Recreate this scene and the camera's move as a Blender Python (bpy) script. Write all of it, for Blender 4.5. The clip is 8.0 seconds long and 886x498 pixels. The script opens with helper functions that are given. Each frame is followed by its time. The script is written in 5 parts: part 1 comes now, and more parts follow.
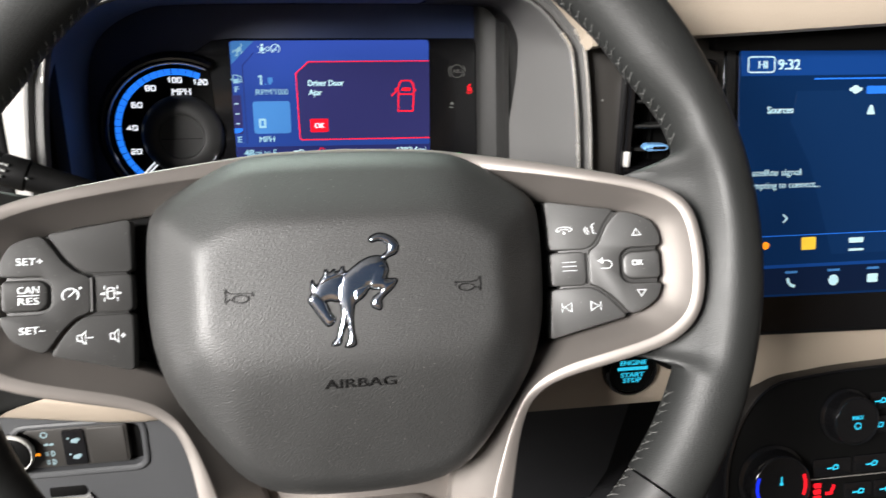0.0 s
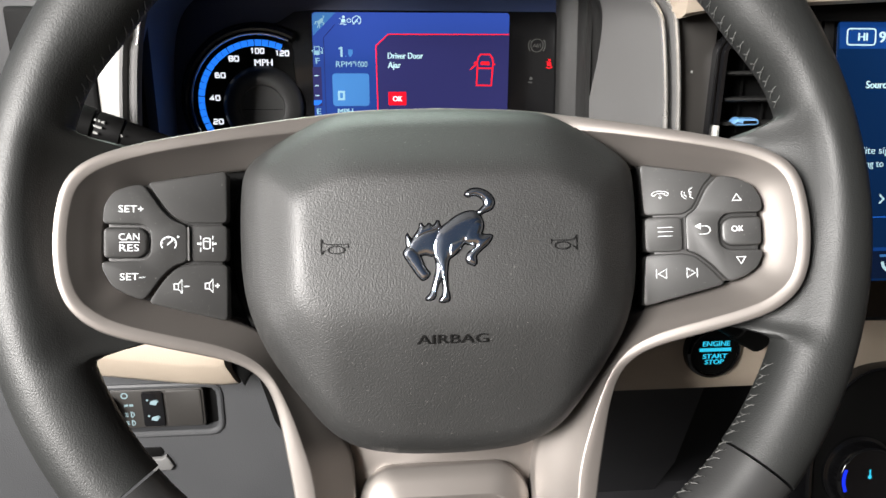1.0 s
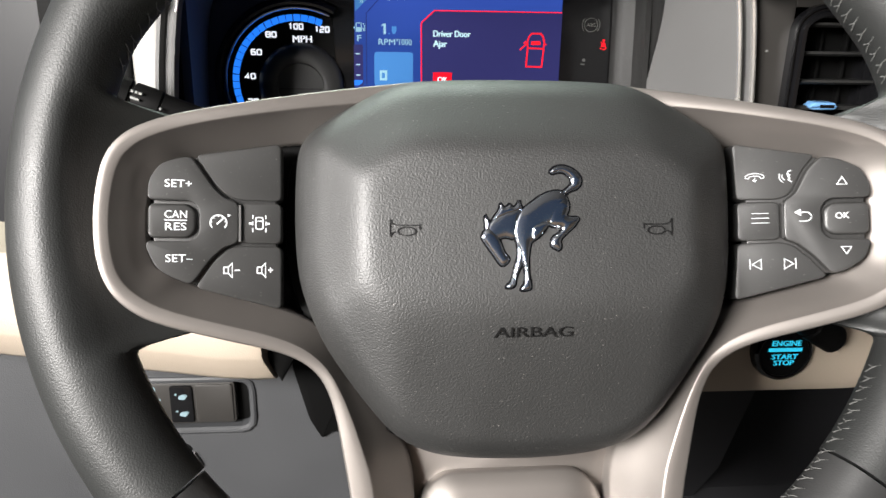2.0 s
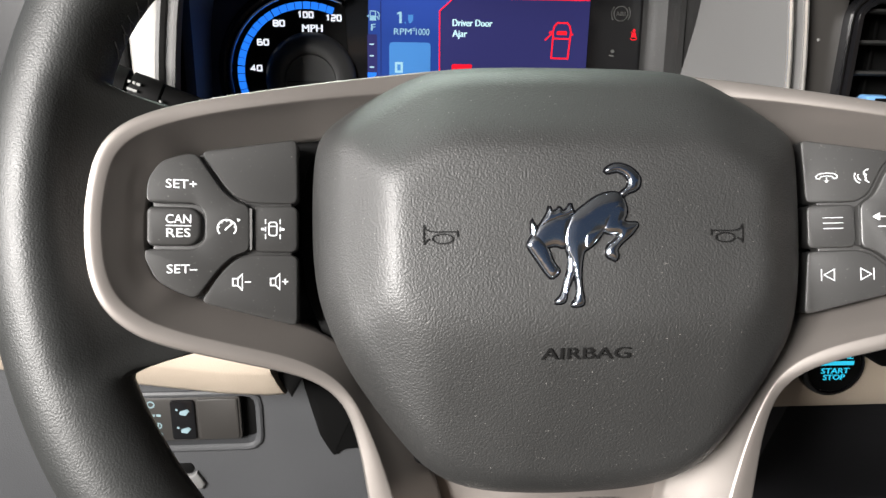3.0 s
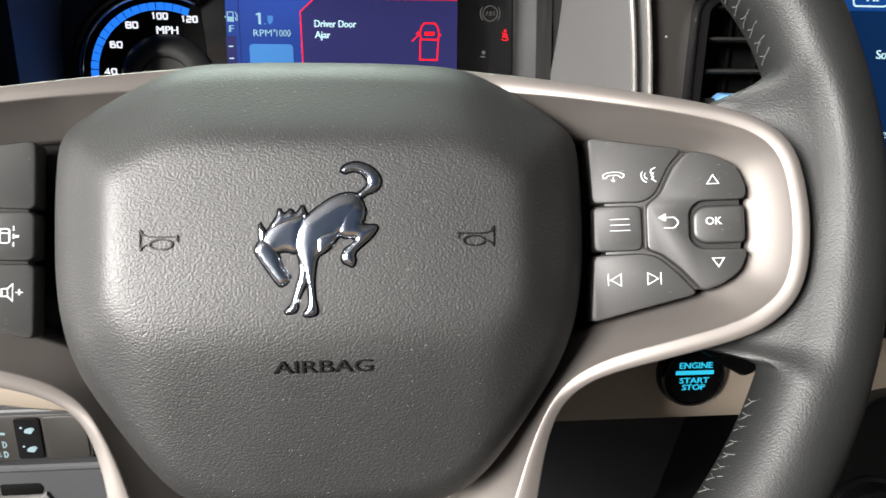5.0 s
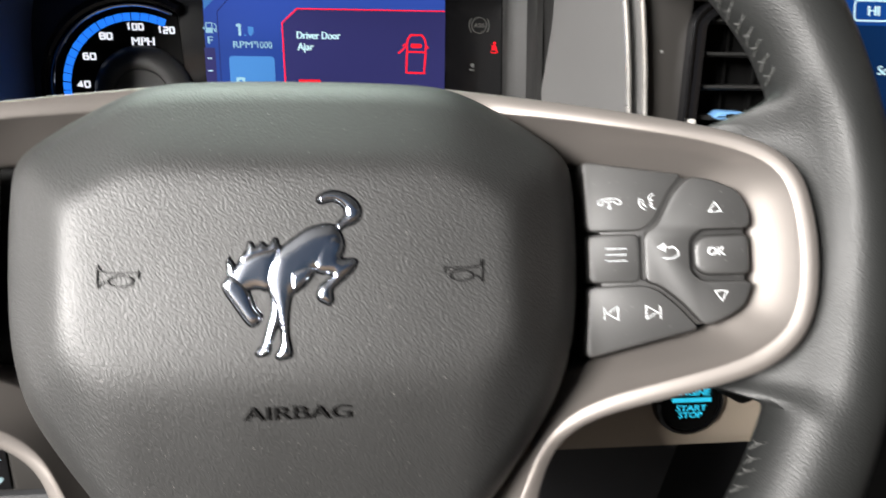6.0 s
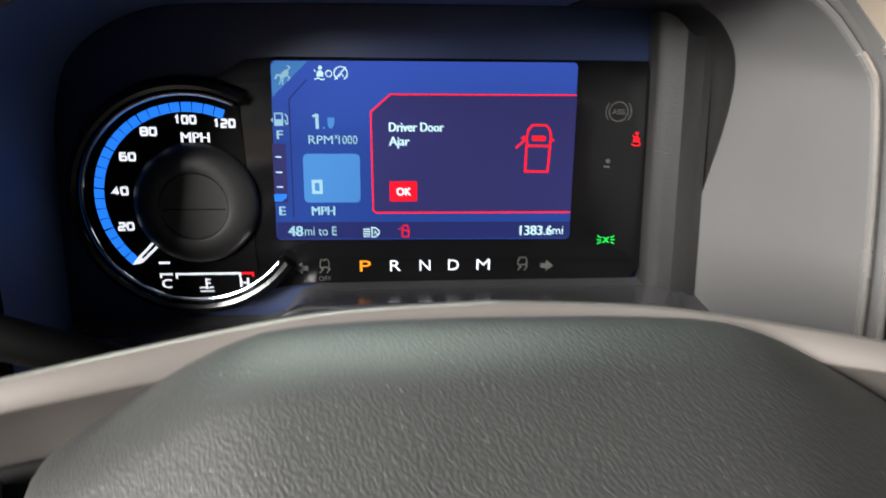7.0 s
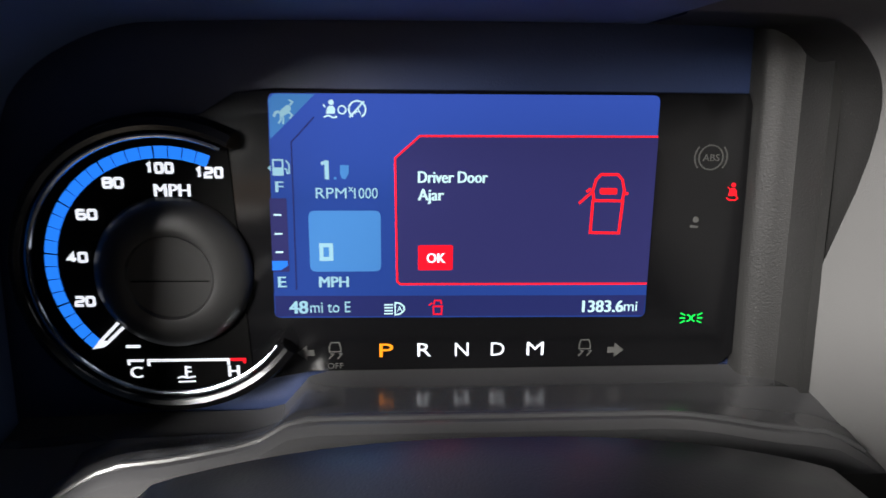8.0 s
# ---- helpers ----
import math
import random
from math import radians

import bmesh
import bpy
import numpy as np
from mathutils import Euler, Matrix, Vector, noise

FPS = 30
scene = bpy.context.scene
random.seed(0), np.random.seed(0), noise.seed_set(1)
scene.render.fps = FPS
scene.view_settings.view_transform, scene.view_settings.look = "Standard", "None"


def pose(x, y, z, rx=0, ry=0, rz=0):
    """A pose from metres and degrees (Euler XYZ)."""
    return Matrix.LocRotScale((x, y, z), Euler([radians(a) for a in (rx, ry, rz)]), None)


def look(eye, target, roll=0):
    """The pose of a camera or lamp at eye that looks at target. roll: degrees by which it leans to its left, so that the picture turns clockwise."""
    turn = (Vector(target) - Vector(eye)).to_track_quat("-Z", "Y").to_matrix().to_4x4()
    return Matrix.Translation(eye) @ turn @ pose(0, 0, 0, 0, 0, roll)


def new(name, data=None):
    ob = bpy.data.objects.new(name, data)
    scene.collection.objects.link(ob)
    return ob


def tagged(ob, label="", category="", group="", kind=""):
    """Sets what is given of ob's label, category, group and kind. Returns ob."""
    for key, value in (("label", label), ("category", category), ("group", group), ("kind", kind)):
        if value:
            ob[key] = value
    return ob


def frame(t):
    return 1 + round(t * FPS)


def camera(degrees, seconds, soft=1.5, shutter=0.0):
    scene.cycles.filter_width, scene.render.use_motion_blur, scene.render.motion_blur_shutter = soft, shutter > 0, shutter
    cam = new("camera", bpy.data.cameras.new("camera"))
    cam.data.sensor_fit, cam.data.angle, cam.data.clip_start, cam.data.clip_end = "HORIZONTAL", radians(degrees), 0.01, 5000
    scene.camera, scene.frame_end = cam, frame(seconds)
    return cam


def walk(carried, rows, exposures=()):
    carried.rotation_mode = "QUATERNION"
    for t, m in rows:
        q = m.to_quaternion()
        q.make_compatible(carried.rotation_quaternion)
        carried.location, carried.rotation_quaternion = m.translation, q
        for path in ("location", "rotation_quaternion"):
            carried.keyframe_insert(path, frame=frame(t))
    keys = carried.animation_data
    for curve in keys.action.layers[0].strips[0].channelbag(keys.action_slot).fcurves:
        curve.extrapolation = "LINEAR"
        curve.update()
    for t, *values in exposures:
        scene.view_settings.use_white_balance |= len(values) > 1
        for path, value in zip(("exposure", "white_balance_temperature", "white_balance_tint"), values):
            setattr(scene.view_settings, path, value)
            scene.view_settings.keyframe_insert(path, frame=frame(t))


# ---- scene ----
cam = camera(62.0, 8.0, shutter=0.35)
# seconds, eye, target, roll
PATH = [
    (0, (-0.0112, -0.2839, 1.1105), (0.0200, -0.0964, 1.0481), 0.3),
    (0.3, (-0.0206, -0.2847, 1.1048), (0.0035, -0.0964, 1.0420), 0.25),
    (0.5, (-0.0254, -0.2849, 1.1010), (-0.0035, -0.0963, 1.0381), 0.2),
    (1, (-0.0305, -0.2824, 1.0914), (-0.0123, -0.0932, 1.0290), 0.5),
    (1.5, (-0.0387, -0.2705, 1.0820), (-0.0217, -0.0812, 1.0196), 0.9),
    (1.7, (-0.0469, -0.2642, 1.0798), (-0.0301, -0.0750, 1.0173), 1),
    (2.8, (-0.0642, -0.2247, 1.0686), (-0.0471, -0.0357, 1.0054), 1.4),
    (3, (-0.0660, -0.2199, 1.0688), (-0.0490, -0.0309, 1.0057), 1.2),
    (3.5, (-0.0611, -0.2167, 1.0661), (-0.0441, -0.0277, 1.0029), 1.2),
    (4, (-0.0368, -0.2151, 1.0647), (-0.0197, -0.0258, 1.0023), 1.1),
    (4.5, (-0.0066, -0.2124, 1.0637), (0.0110, -0.0230, 1.0021), 1),
    (4.7, (0.0042, -0.2124, 1.0640), (0.0221, -0.0228, 1.0028), 0.9),
    (5.8, (0.0262, -0.2018, 1.0619), (0.0473, -0.0119, 1.0029), 1.1),
    (6, (0.0190, -0.1939, 1.0667), (0.0404, -0.0040, 1.0078), 1.1),
    (6.2, (0.0023, -0.1727, 1.0776), (0.0237, 0.0172, 1.0185), 1.1),
    (6.4, (-0.0119, -0.1442, 1.0844), (0.0092, 0.0456, 1.0249), 1),
    (6.5, (-0.0150, -0.1297, 1.0861), (0.0056, 0.0603, 1.0272), 0.9),
    (6.7, (-0.0181, -0.1044, 1.0952), (0.0012, 0.0854, 1.0352), 1),
    (7, (-0.0236, -0.0773, 1.1005), (-0.0064, 0.1159, 1.0434), 0.8),
    (7.3, (-0.0345, -0.0525, 1.1067), (-0.0185, 0.1392, 1.0519), 0.9),
    (7.5, (-0.0366, -0.0358, 1.1076), (-0.0219, 0.1568, 1.0557), 0.7),
    (8, (-0.0264, 0.0019, 1.1001), (-0.0141, 0.1951, 1.0498), 0.7),
]
walk(cam, [(t, look(eye, target, roll)) for t, eye, target, roll in PATH])

# ---- world and light ----
world = bpy.data.worlds.new("sky")
scene.world = world
world.use_nodes = True
wn = world.node_tree.nodes
sky = wn.new("ShaderNodeTexSky")
sky.sky_type, sky.sun_disc = "NISHITA", False
sky.sun_elevation, sky.sun_rotation = radians(48), radians(-120)
wn["Background"].inputs["Strength"].default_value = 0.022
world.node_tree.links.new(sky.outputs["Color"], wn["Background"].inputs["Color"])


def area_lamp(name, eye, target, w, h, watts, colour):
    data = bpy.data.lights.new(name, "AREA")
    data.shape, data.size, data.size_y, data.energy, data.color = "RECTANGLE", w, h, watts, colour
    ob = new(name, data)
    ob.matrix_world = look(eye, target)
    return ob


area_lamp("door_opening_light", (-0.86, -0.90, 1.44), (0.0, 0.0, 1.0), 0.42, 0.42, 88.0, (1.0, 0.965, 0.93))
area_lamp("door_window_light", (-1.0, -0.55, 1.30), (0.0, 0.0, 1.0), 0.5, 0.4, 18.0, (1.0, 0.97, 0.94))
area_lamp("windscreen_light", (-0.12, 0.50, 1.50), (0.0, -0.05, 1.0), 0.45, 0.25, 8.0, (0.84, 1.0, 0.90))


# ---- materials ----
def material(name, colour, rough=0.5, metal=0.0, grain=0.0, grain_scale=900.0, mottle=0.12, mottle_scale=25.0, spec=0.5, coat=0.0, dust=0.0):
    """Painted, moulded or leather surface: mottled colour, uneven gloss, pebbled relief, settled dust."""
    m = bpy.data.materials.new(name)
    m.use_nodes = True
    n, l = m.node_tree.nodes, m.node_tree.links
    b = n["Principled BSDF"]
    tc = n.new("ShaderNodeTexCoord")
    big = n.new("ShaderNodeTexNoise")
    big.inputs["Scale"].default_value, big.inputs["Detail"].default_value = mottle_scale, 5
    l.new(tc.outputs["Object"], big.inputs["Vector"])
    ramp = n.new("ShaderNodeMapRange")
    ramp.inputs["To Min"].default_value, ramp.inputs["To Max"].default_value = 1 - mottle, 1 + mottle
    l.new(big.outputs["Fac"], ramp.inputs["Value"])
    mul = n.new("ShaderNodeVectorMath")
    mul.operation = "SCALE"
    mul.inputs[0].default_value = colour
    l.new(ramp.outputs["Result"], mul.inputs["Scale"])
    out = mul.outputs["Vector"]
    if dust:
        specks = n.new("ShaderNodeTexNoise")
        specks.inputs["Scale"].default_value, specks.inputs["Detail"].default_value = 1400, 2
        l.new(tc.outputs["Object"], specks.inputs["Vector"])
        cut = n.new("ShaderNodeMapRange")
        cut.inputs["From Min"].default_value, cut.inputs["From Max"].default_value = 0.70, 0.78
        cut.inputs["To Max"].default_value = dust
        l.new(specks.outputs["Fac"], cut.inputs["Value"])
        mix = n.new("ShaderNodeMix")
        mix.data_type = "RGBA"
        l.new(cut.outputs["Result"], mix.inputs[0])
        l.new(out, mix.inputs[6])
        mix.inputs[7].default_value = (0.45, 0.43, 0.40, 1)
        out = mix.outputs[2]
    l.new(out, b.inputs["Base Color"])
    rr = n.new("ShaderNodeMapRange")
    rr.inputs["To Min"].default_value, rr.inputs["To Max"].default_value = max(rough - 0.08, 0.02), rough + 0.08
    l.new(big.outputs["Fac"], rr.inputs["Value"])
    l.new(rr.outputs["Result"], b.inputs["Roughness"])
    b.inputs["Metallic"].default_value = metal
    b.inputs["Specular IOR Level"].default_value = spec
    b.inputs["Coat Weight"].default_value = coat
    b.inputs["Coat Roughness"].default_value = 0.08
    if grain:
        v = n.new("ShaderNodeTexVoronoi")
        v.feature = "SMOOTH_F1"
        v.inputs["Scale"].default_value, v.inputs["Randomness"].default_value = grain_scale, 1.0
        warp = n.new("ShaderNodeTexNoise")
        warp.inputs["Scale"].default_value = grain_scale * 0.35
        l.new(tc.outputs["Object"], warp.inputs["Vector"])
        add = n.new("ShaderNodeVectorMath")
        add.operation = "MULTIPLY_ADD"
        add.inputs[1].default_value = (0.4 / grain_scale,) * 3
        l.new(warp.outputs["Color"], add.inputs[0])
        l.new(tc.outputs["Object"], add.inputs[2])
        l.new(add.outputs["Vector"], v.inputs["Vector"])
        bump = n.new("ShaderNodeBump")
        bump.invert = True
        bump.inputs["Strength"].default_value = grain
        bump.inputs["Distance"].default_value = 0.45 / grain_scale
        l.new(v.outputs["Distance"], bump.inputs["Height"])
        l.new(bump.outputs["Normal"], b.inputs["Normal"])
    return m


def glow(name, colour, strength=1.0):
    m = bpy.data.materials.new(name)
    m.use_nodes = True
    b = m.node_tree.nodes["Principled BSDF"]
    b.inputs["Base Color"].default_value = (*[c * 0.3 for c in colour], 1)
    b.inputs["Roughness"].default_value = 0.25
    b.inputs["Specular IOR Level"].default_value = 0.08
    b.inputs["Emission Color"].default_value = (*colour, 1)
    b.inputs["Emission Strength"].default_value = strength
    return m


LEATHER = material("black_leather", (0.0125, 0.0131, 0.0128), 0.50, spec=0.38, grain=0.35, grain_scale=1700, mottle=0.15, mottle_scale=40)
SMOOTH_RIM = material("smooth_black_rim", (0.022, 0.022, 0.022), 0.38, grain=0.15, grain_scale=1600)
COVER = material("grained_black_plastic", (0.0110, 0.0111, 0.0108), 0.56, spec=0.70, grain=0.52, grain_scale=1600, mottle=0.10, dust=0.28)
EMBOSS = material("embossed_black_plastic", (0.006, 0.006, 0.006), 0.42, spec=0.2)
SATIN = material("satin_silver_paint", (0.215, 0.196, 0.182), 0.45, metal=0.74, grain=0.10, grain_scale=3000, mottle=0.05, dust=0.15)
BRIGHT = material("bright_satin_edge", (0.62, 0.60, 0.57), 0.25, metal=0.85, mottle=0.04)
# the blue tint stands in for sky reflected in the chrome
SKY_TINTED_CHROME = material("chrome", (0.64, 0.68, 0.755), 0.15, metal=1.0, mottle=0.02)
BUTTON = material("soft_black_button", (0.019, 0.0187, 0.0182), 0.46, spec=0.62, grain=0.12, grain_scale=2600, mottle=0.08, dust=0.25)
BLACK = material("matt_black_plastic", (0.0025, 0.0025, 0.0025), 0.6, spec=0.06, mottle=0.2)
GLOSS = material("gloss_black_plastic", (0.004, 0.004, 0.0045), 0.16, mottle=0.1, dust=0.05)
# blue in this base colour stands in for display glow on the hood
HOOD_BLUED = material("glow_blued_soft_plastic", (0.090, 0.140, 0.290), 0.36, grain=0.25, grain_scale=1500, mottle=0.2, mottle_scale=14)
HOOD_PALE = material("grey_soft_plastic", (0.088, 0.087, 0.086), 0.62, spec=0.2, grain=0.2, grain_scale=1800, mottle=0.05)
# base colour darkened to stand in for shade under the hood's roof
HOOD_SHADED = material("shade_darkened_soft_plastic", (0.016, 0.0159, 0.0156), 0.42, spec=0.2, grain=0.3, grain_scale=1500, mottle=0.08, dust=0.15)
SHELF = material("charcoal_glossy_plastic", (0.052, 0.052, 0.054), 0.22, grain=0.05, grain_scale=1500, mottle=0.04)
# display glow on the back panel is put into its blue colour
BACK_BLUED = material("glow_blued_back_panel", (0.026, 0.040, 0.100), 0.42, grain=0.25, grain_scale=1500, mottle=0.15)
HUMP = material("satin_black_shroud", (0.020, 0.021, 0.025), 0.38, grain=0.2, grain_scale=1500, mottle=0.12, dust=0.15)
BEIGE = material("beige_soft_plastic", (0.29, 0.243, 0.193), 0.6, grain=0.3, grain_scale=1300, mottle=0.06)
KNEE = material("grey_knee_plastic", (0.027, 0.028, 0.030), 0.6, grain=0.35, grain_scale=1200, mottle=0.10)
TRIM_DARK = material("dark_bronze_panel", (0.020, 0.0185, 0.017), 0.42, grain=0.1, grain_scale=2000, mottle=0.1)
POST = material("brushed_silver_post", (0.20, 0.194, 0.185), 0.5, metal=0.3, mottle=0.05)
THREAD = material("grey_thread", (0.085, 0.085, 0.082), 0.5)
ICON = glow("backlit_white_print", (0.22, 0.55, 0.66), 0.23)
ICON.node_tree.nodes["Principled BSDF"].inputs["Base Color"].default_value = (0.55, 0.55, 0.55, 1)
DIM_ICON = material("unlit_grey_print", (0.055, 0.055, 0.052), 0.5)
GREY_PRINT = material("grey_print", (0.13, 0.13, 0.125), 0.5)
PALE_KEY = material("pale_grey_plastic", (0.38, 0.37, 0.35), 0.45)
TAN = material("tan_upholstery", (0.17, 0.115, 0.075), 0.8, grain=0.3, grain_scale=500)
ROOF = material("grey_headliner", (0.045, 0.044, 0.043), 0.9)
CARPET = material("dark_carpet", (0.02, 0.02, 0.02), 0.95)
DARK_TRIM = material("dark_cabin_trim", (0.05, 0.045, 0.04), 0.8)
ROUGH_DARK = material("dark_footwell_plastic", (0.016, 0.016, 0.018), 0.5, mottle=0.3, mottle_scale=9)

NAVY_LIT = glow("lit_blue_screen", (0.017, 0.042, 0.215), 1.0)


def lit_gradient(m, low, high, start, end):
    """Lets a lit screen grow paler towards its top."""
    n, l = m.node_tree.nodes, m.node_tree.links
    tc, sep, fac, mix = n.new("ShaderNodeTexCoord"), n.new("ShaderNodeSeparateXYZ"), n.new("ShaderNodeMapRange"), n.new("ShaderNodeMix")
    mix.data_type = "RGBA"
    fac.inputs["From Min"].default_value, fac.inputs["From Max"].default_value = start, end
    mix.inputs[6].default_value, mix.inputs[7].default_value = (*low, 1), (*high, 1)
    l.new(tc.outputs["Generated"], sep.inputs[0])
    l.new(sep.outputs["Y"], fac.inputs["Value"])
    l.new(fac.outputs["Result"], mix.inputs[0])
    l.new(mix.outputs[2], n["Principled BSDF"].inputs["Emission Color"])


lit_gradient(NAVY_LIT, (0.014, 0.040, 0.190), (0.034, 0.078, 0.40), 0.55, 0.97)
TILE_LIT = glow("lit_pale_blue_tile", (0.048, 0.170, 0.42), 1.0)
PANEL_LIT = glow("lit_indigo_panel", (0.024, 0.024, 0.098), 1.0)
STRIP_LIT = glow("lit_dark_indigo_strip", (0.016, 0.020, 0.095), 1.0)
TEXT_LIT = glow("lit_pale_text", (0.46, 0.68, 0.74), 1.0)
DULL_LIT = glow("lit_dull_blue_text", (0.24, 0.43, 0.52), 1.0)
WHITE_LIT = glow("lit_white_text", (0.85, 0.88, 0.95), 1.1)
RED_LIT = glow("lit_red", (0.90, 0.012, 0.022), 1.1)
RED_BOX = glow("lit_red_box", (0.72, 0.008, 0.022), 1.0)
ORANGE_LIT = glow("lit_orange", (1.0, 0.30, 0.015), 1.3)
GREEN_LIT = glow("lit_green", (0.01, 0.72, 0.08), 1.2)
GAUGE_BLUE = glow("lit_gauge_blue", (0.018, 0.20, 0.90), 1.15)
CYAN_LIT = glow("lit_cyan", (0.03, 0.50, 0.72), 1.1)
TOUCH_LIT = glow("lit_touch_blue", (0.003, 0.018, 0.066), 1.0)
TOUCH_MID = glow("lit_touch_mid_blue", (0.004, 0.022, 0.078), 1.0)
TOUCH_TOP = glow("lit_touch_top_blue", (0.006, 0.042, 0.19), 1.0)
MENU_LIT = glow("lit_dark_menu_bar", (0.004, 0.010, 0.032), 1.0)
LINE_LIT = glow("lit_blue_line", (0.02, 0.16, 0.75), 1.0)
YELLOW_LIT = glow("lit_yellow", (0.85, 0.55, 0.05), 1.0)
KEY_BLUE = glow("lit_pale_blue_ink", (0.33, 0.46, 0.50), 0.5)
VENT_BLUE = material("blue_vent_knob", (0.10, 0.22, 0.40), 0.35)
ARC_BLUE = glow("lit_deep_blue", (0.01, 0.03, 0.85), 1.2)

MM = 0.001

from mathutils.geometry import delaunay_2d_cdt


# ---- building helpers; lengths in millimetres, u to the right, v up, w towards the driver ----
def mesh(verts, faces, smooth=True):
    bm = bmesh.new()
    vs = [bm.verts.new((x * MM, y * MM, z * MM)) for x, y, z in verts]
    for f in faces:
        try:
            bm.faces.new([vs[i] for i in f])
        except ValueError:
            pass
    bmesh.ops.remove_doubles(bm, verts=bm.verts, dist=1e-7)
    bmesh.ops.recalc_face_normals(bm, faces=bm.faces)
    for f in bm.faces:
        f.smooth = smooth
    return bm


def joined(*parts):
    whole = bmesh.new()
    for bm in parts:
        me = bpy.data.meshes.new("piece")
        bm.to_mesh(me)
        whole.from_mesh(me)
        bpy.data.meshes.remove(me)
        bm.free()
    return whole


def part(name, bm, mat, parent=None, label="", sharp=35):
    me = bpy.data.meshes.new(name)
    for e in bm.edges:
        if len(e.link_faces) == 2 and e.calc_face_angle(0) > radians(sharp):
            e.smooth = False
    bm.to_mesh(me)
    bm.free()
    me.materials.append(mat)
    ob = new(name, me)
    if parent:
        ob.parent = parent
    return tagged(ob, label)


def thing(name, m, label, category, group="", kind=""):
    ob = new(name)
    ob.empty_display_size = 0.02
    ob.matrix_world = m
    return tagged(ob, label, category, group, kind)


def facing(x, y, z, tilt=0.0, turn=0.0):
    """A frame at a place in millimetres from the wheel's centre; its w axis points to the driver and tilts up."""
    return pose(x * MM, y * MM, 1 + z * MM, 90 - tilt, 0, turn)


def ccw(poly):
    a = sum(p[0] * q[1] - q[0] * p[1] for p, q in zip(poly, poly[1:] + poly[:1]))
    return poly if a > 0 else poly[::-1]


def inset(poly, d):
    """The outline moved inwards by d (outwards: minus)."""
    poly, out = ccw(list(poly)), []
    n = len(poly)
    for i in range(n):
        p, q, r = Vector(poly[i - 1][:2]), Vector(poly[i][:2]), Vector(poly[(i + 1) % n][:2])
        e, f = (q - p).normalized(), (r - q).normalized()
        a, b = Vector((-e.y, e.x)), Vector((-f.y, f.x))
        m = a + b
        k = d * 2 / max(m.length_squared, 0.6)
        out.append((q.x + m.x * k, q.y + m.y * k))
    return out


def rounded(poly, r, n=4):
    """The outline with its corners rounded."""
    out, k = [], len(poly)
    for i in range(k):
        p, q, s = Vector(poly[i - 1]), Vector(poly[i]), Vector(poly[(i + 1) % k])
        a, b = (p - q), (s - q)
        t = min(r, a.length * 0.45, b.length * 0.45)
        a, b = q + a.normalized() * t, q + b.normalized() * t
        for j in range(n + 1):
            f = j / n
            c = a * (1 - f) ** 2 + q * 2 * f * (1 - f) + b * f * f
            out.append((c.x, c.y))
    return out


def box(cx, cy, w, h, r=0.0, n=3):
    p = [(cx - w / 2, cy - h / 2), (cx + w / 2, cy - h / 2), (cx + w / 2, cy + h / 2), (cx - w / 2, cy + h / 2)]
    return rounded(p, r, n) if r else p


def disc(cx, cy, r, n=32):
    return [(cx + r * math.cos(2 * math.pi * i / n), cy + r * math.sin(2 * math.pi * i / n)) for i in range(n)]


def loft(rings, cap_first=True, cap_last=True, closed=True):
    verts, faces, n = [v for r in rings for v in r], [], len(rings[0])
    for k in range(len(rings) - 1):
        for i in range(n if closed else n - 1):
            j = (i + 1) % n
            faces.append((k * n + i, k * n + j, (k + 1) * n + j, (k + 1) * n + i))
    if cap_first:
        faces.append(tuple(range(n))[::-1])
    if cap_last:
        faces.append(tuple(range((len(rings) - 1) * n, len(rings) * n)))
    return mesh(verts, faces)


def level(w):
    return w if callable(w) else (lambda u, v: w)


def slab(poly, top, thick, bevel=0.6, steps=2):
    """A plate with a rounded front edge; top may be a function of u, v."""
    poly, top = ccw(list(poly)), level(top)
    rings = [[(u, v, top(u, v) - thick) for u, v in poly]]
    for i in range(steps + 1):
        a = math.pi / 2 * i / steps
        edge = inset(poly, bevel * (1 - math.cos(a)))
        rings.append([(u, v, top(u, v) - bevel * (1 - math.sin(a))) for u, v in edge])
    return loft(rings)


def stroke(pts, width, top, thick=0.3, closed=False):
    """A raised line along the points."""
    top, n = level(top), len(pts)
    left, right = [], []
    for i in range(n):
        p = Vector(pts[i - 1] if i or closed else pts[0])
        q = Vector(pts[i])
        r = Vector(pts[(i + 1) % n] if i < n - 1 or closed else pts[-1])
        e, f = (q - p), (r - q)
        e = e.normalized() if e.length else f.normalized()
        f = f.normalized() if f.length else e
        m = Vector((-e.y - f.y, e.x + f.x))
        k = width / max(m.length_squared, 0.8)
        left.append((q.x + m.x * k, q.y + m.y * k))
        right.append((q.x - m.x * k, q.y - m.y * k))
    verts = []
    for a, b in zip(left, right):
        verts += [(*a, top(*a)), (*b, top(*b)), (*b, top(*b) - thick), (*a, top(*a) - thick)]
    faces = []
    for i in range(n if closed else n - 1):
        a, b = 4 * i, 4 * ((i + 1) % n)
        faces += [(a + k, a + (k + 1) % 4, b + (k + 1) % 4, b + k) for k in range(4)]
    if not closed:
        faces += [(3, 2, 1, 0), (4 * n - 4, 4 * n - 3, 4 * n - 2, 4 * n - 1)]
    return mesh(verts, faces, False)


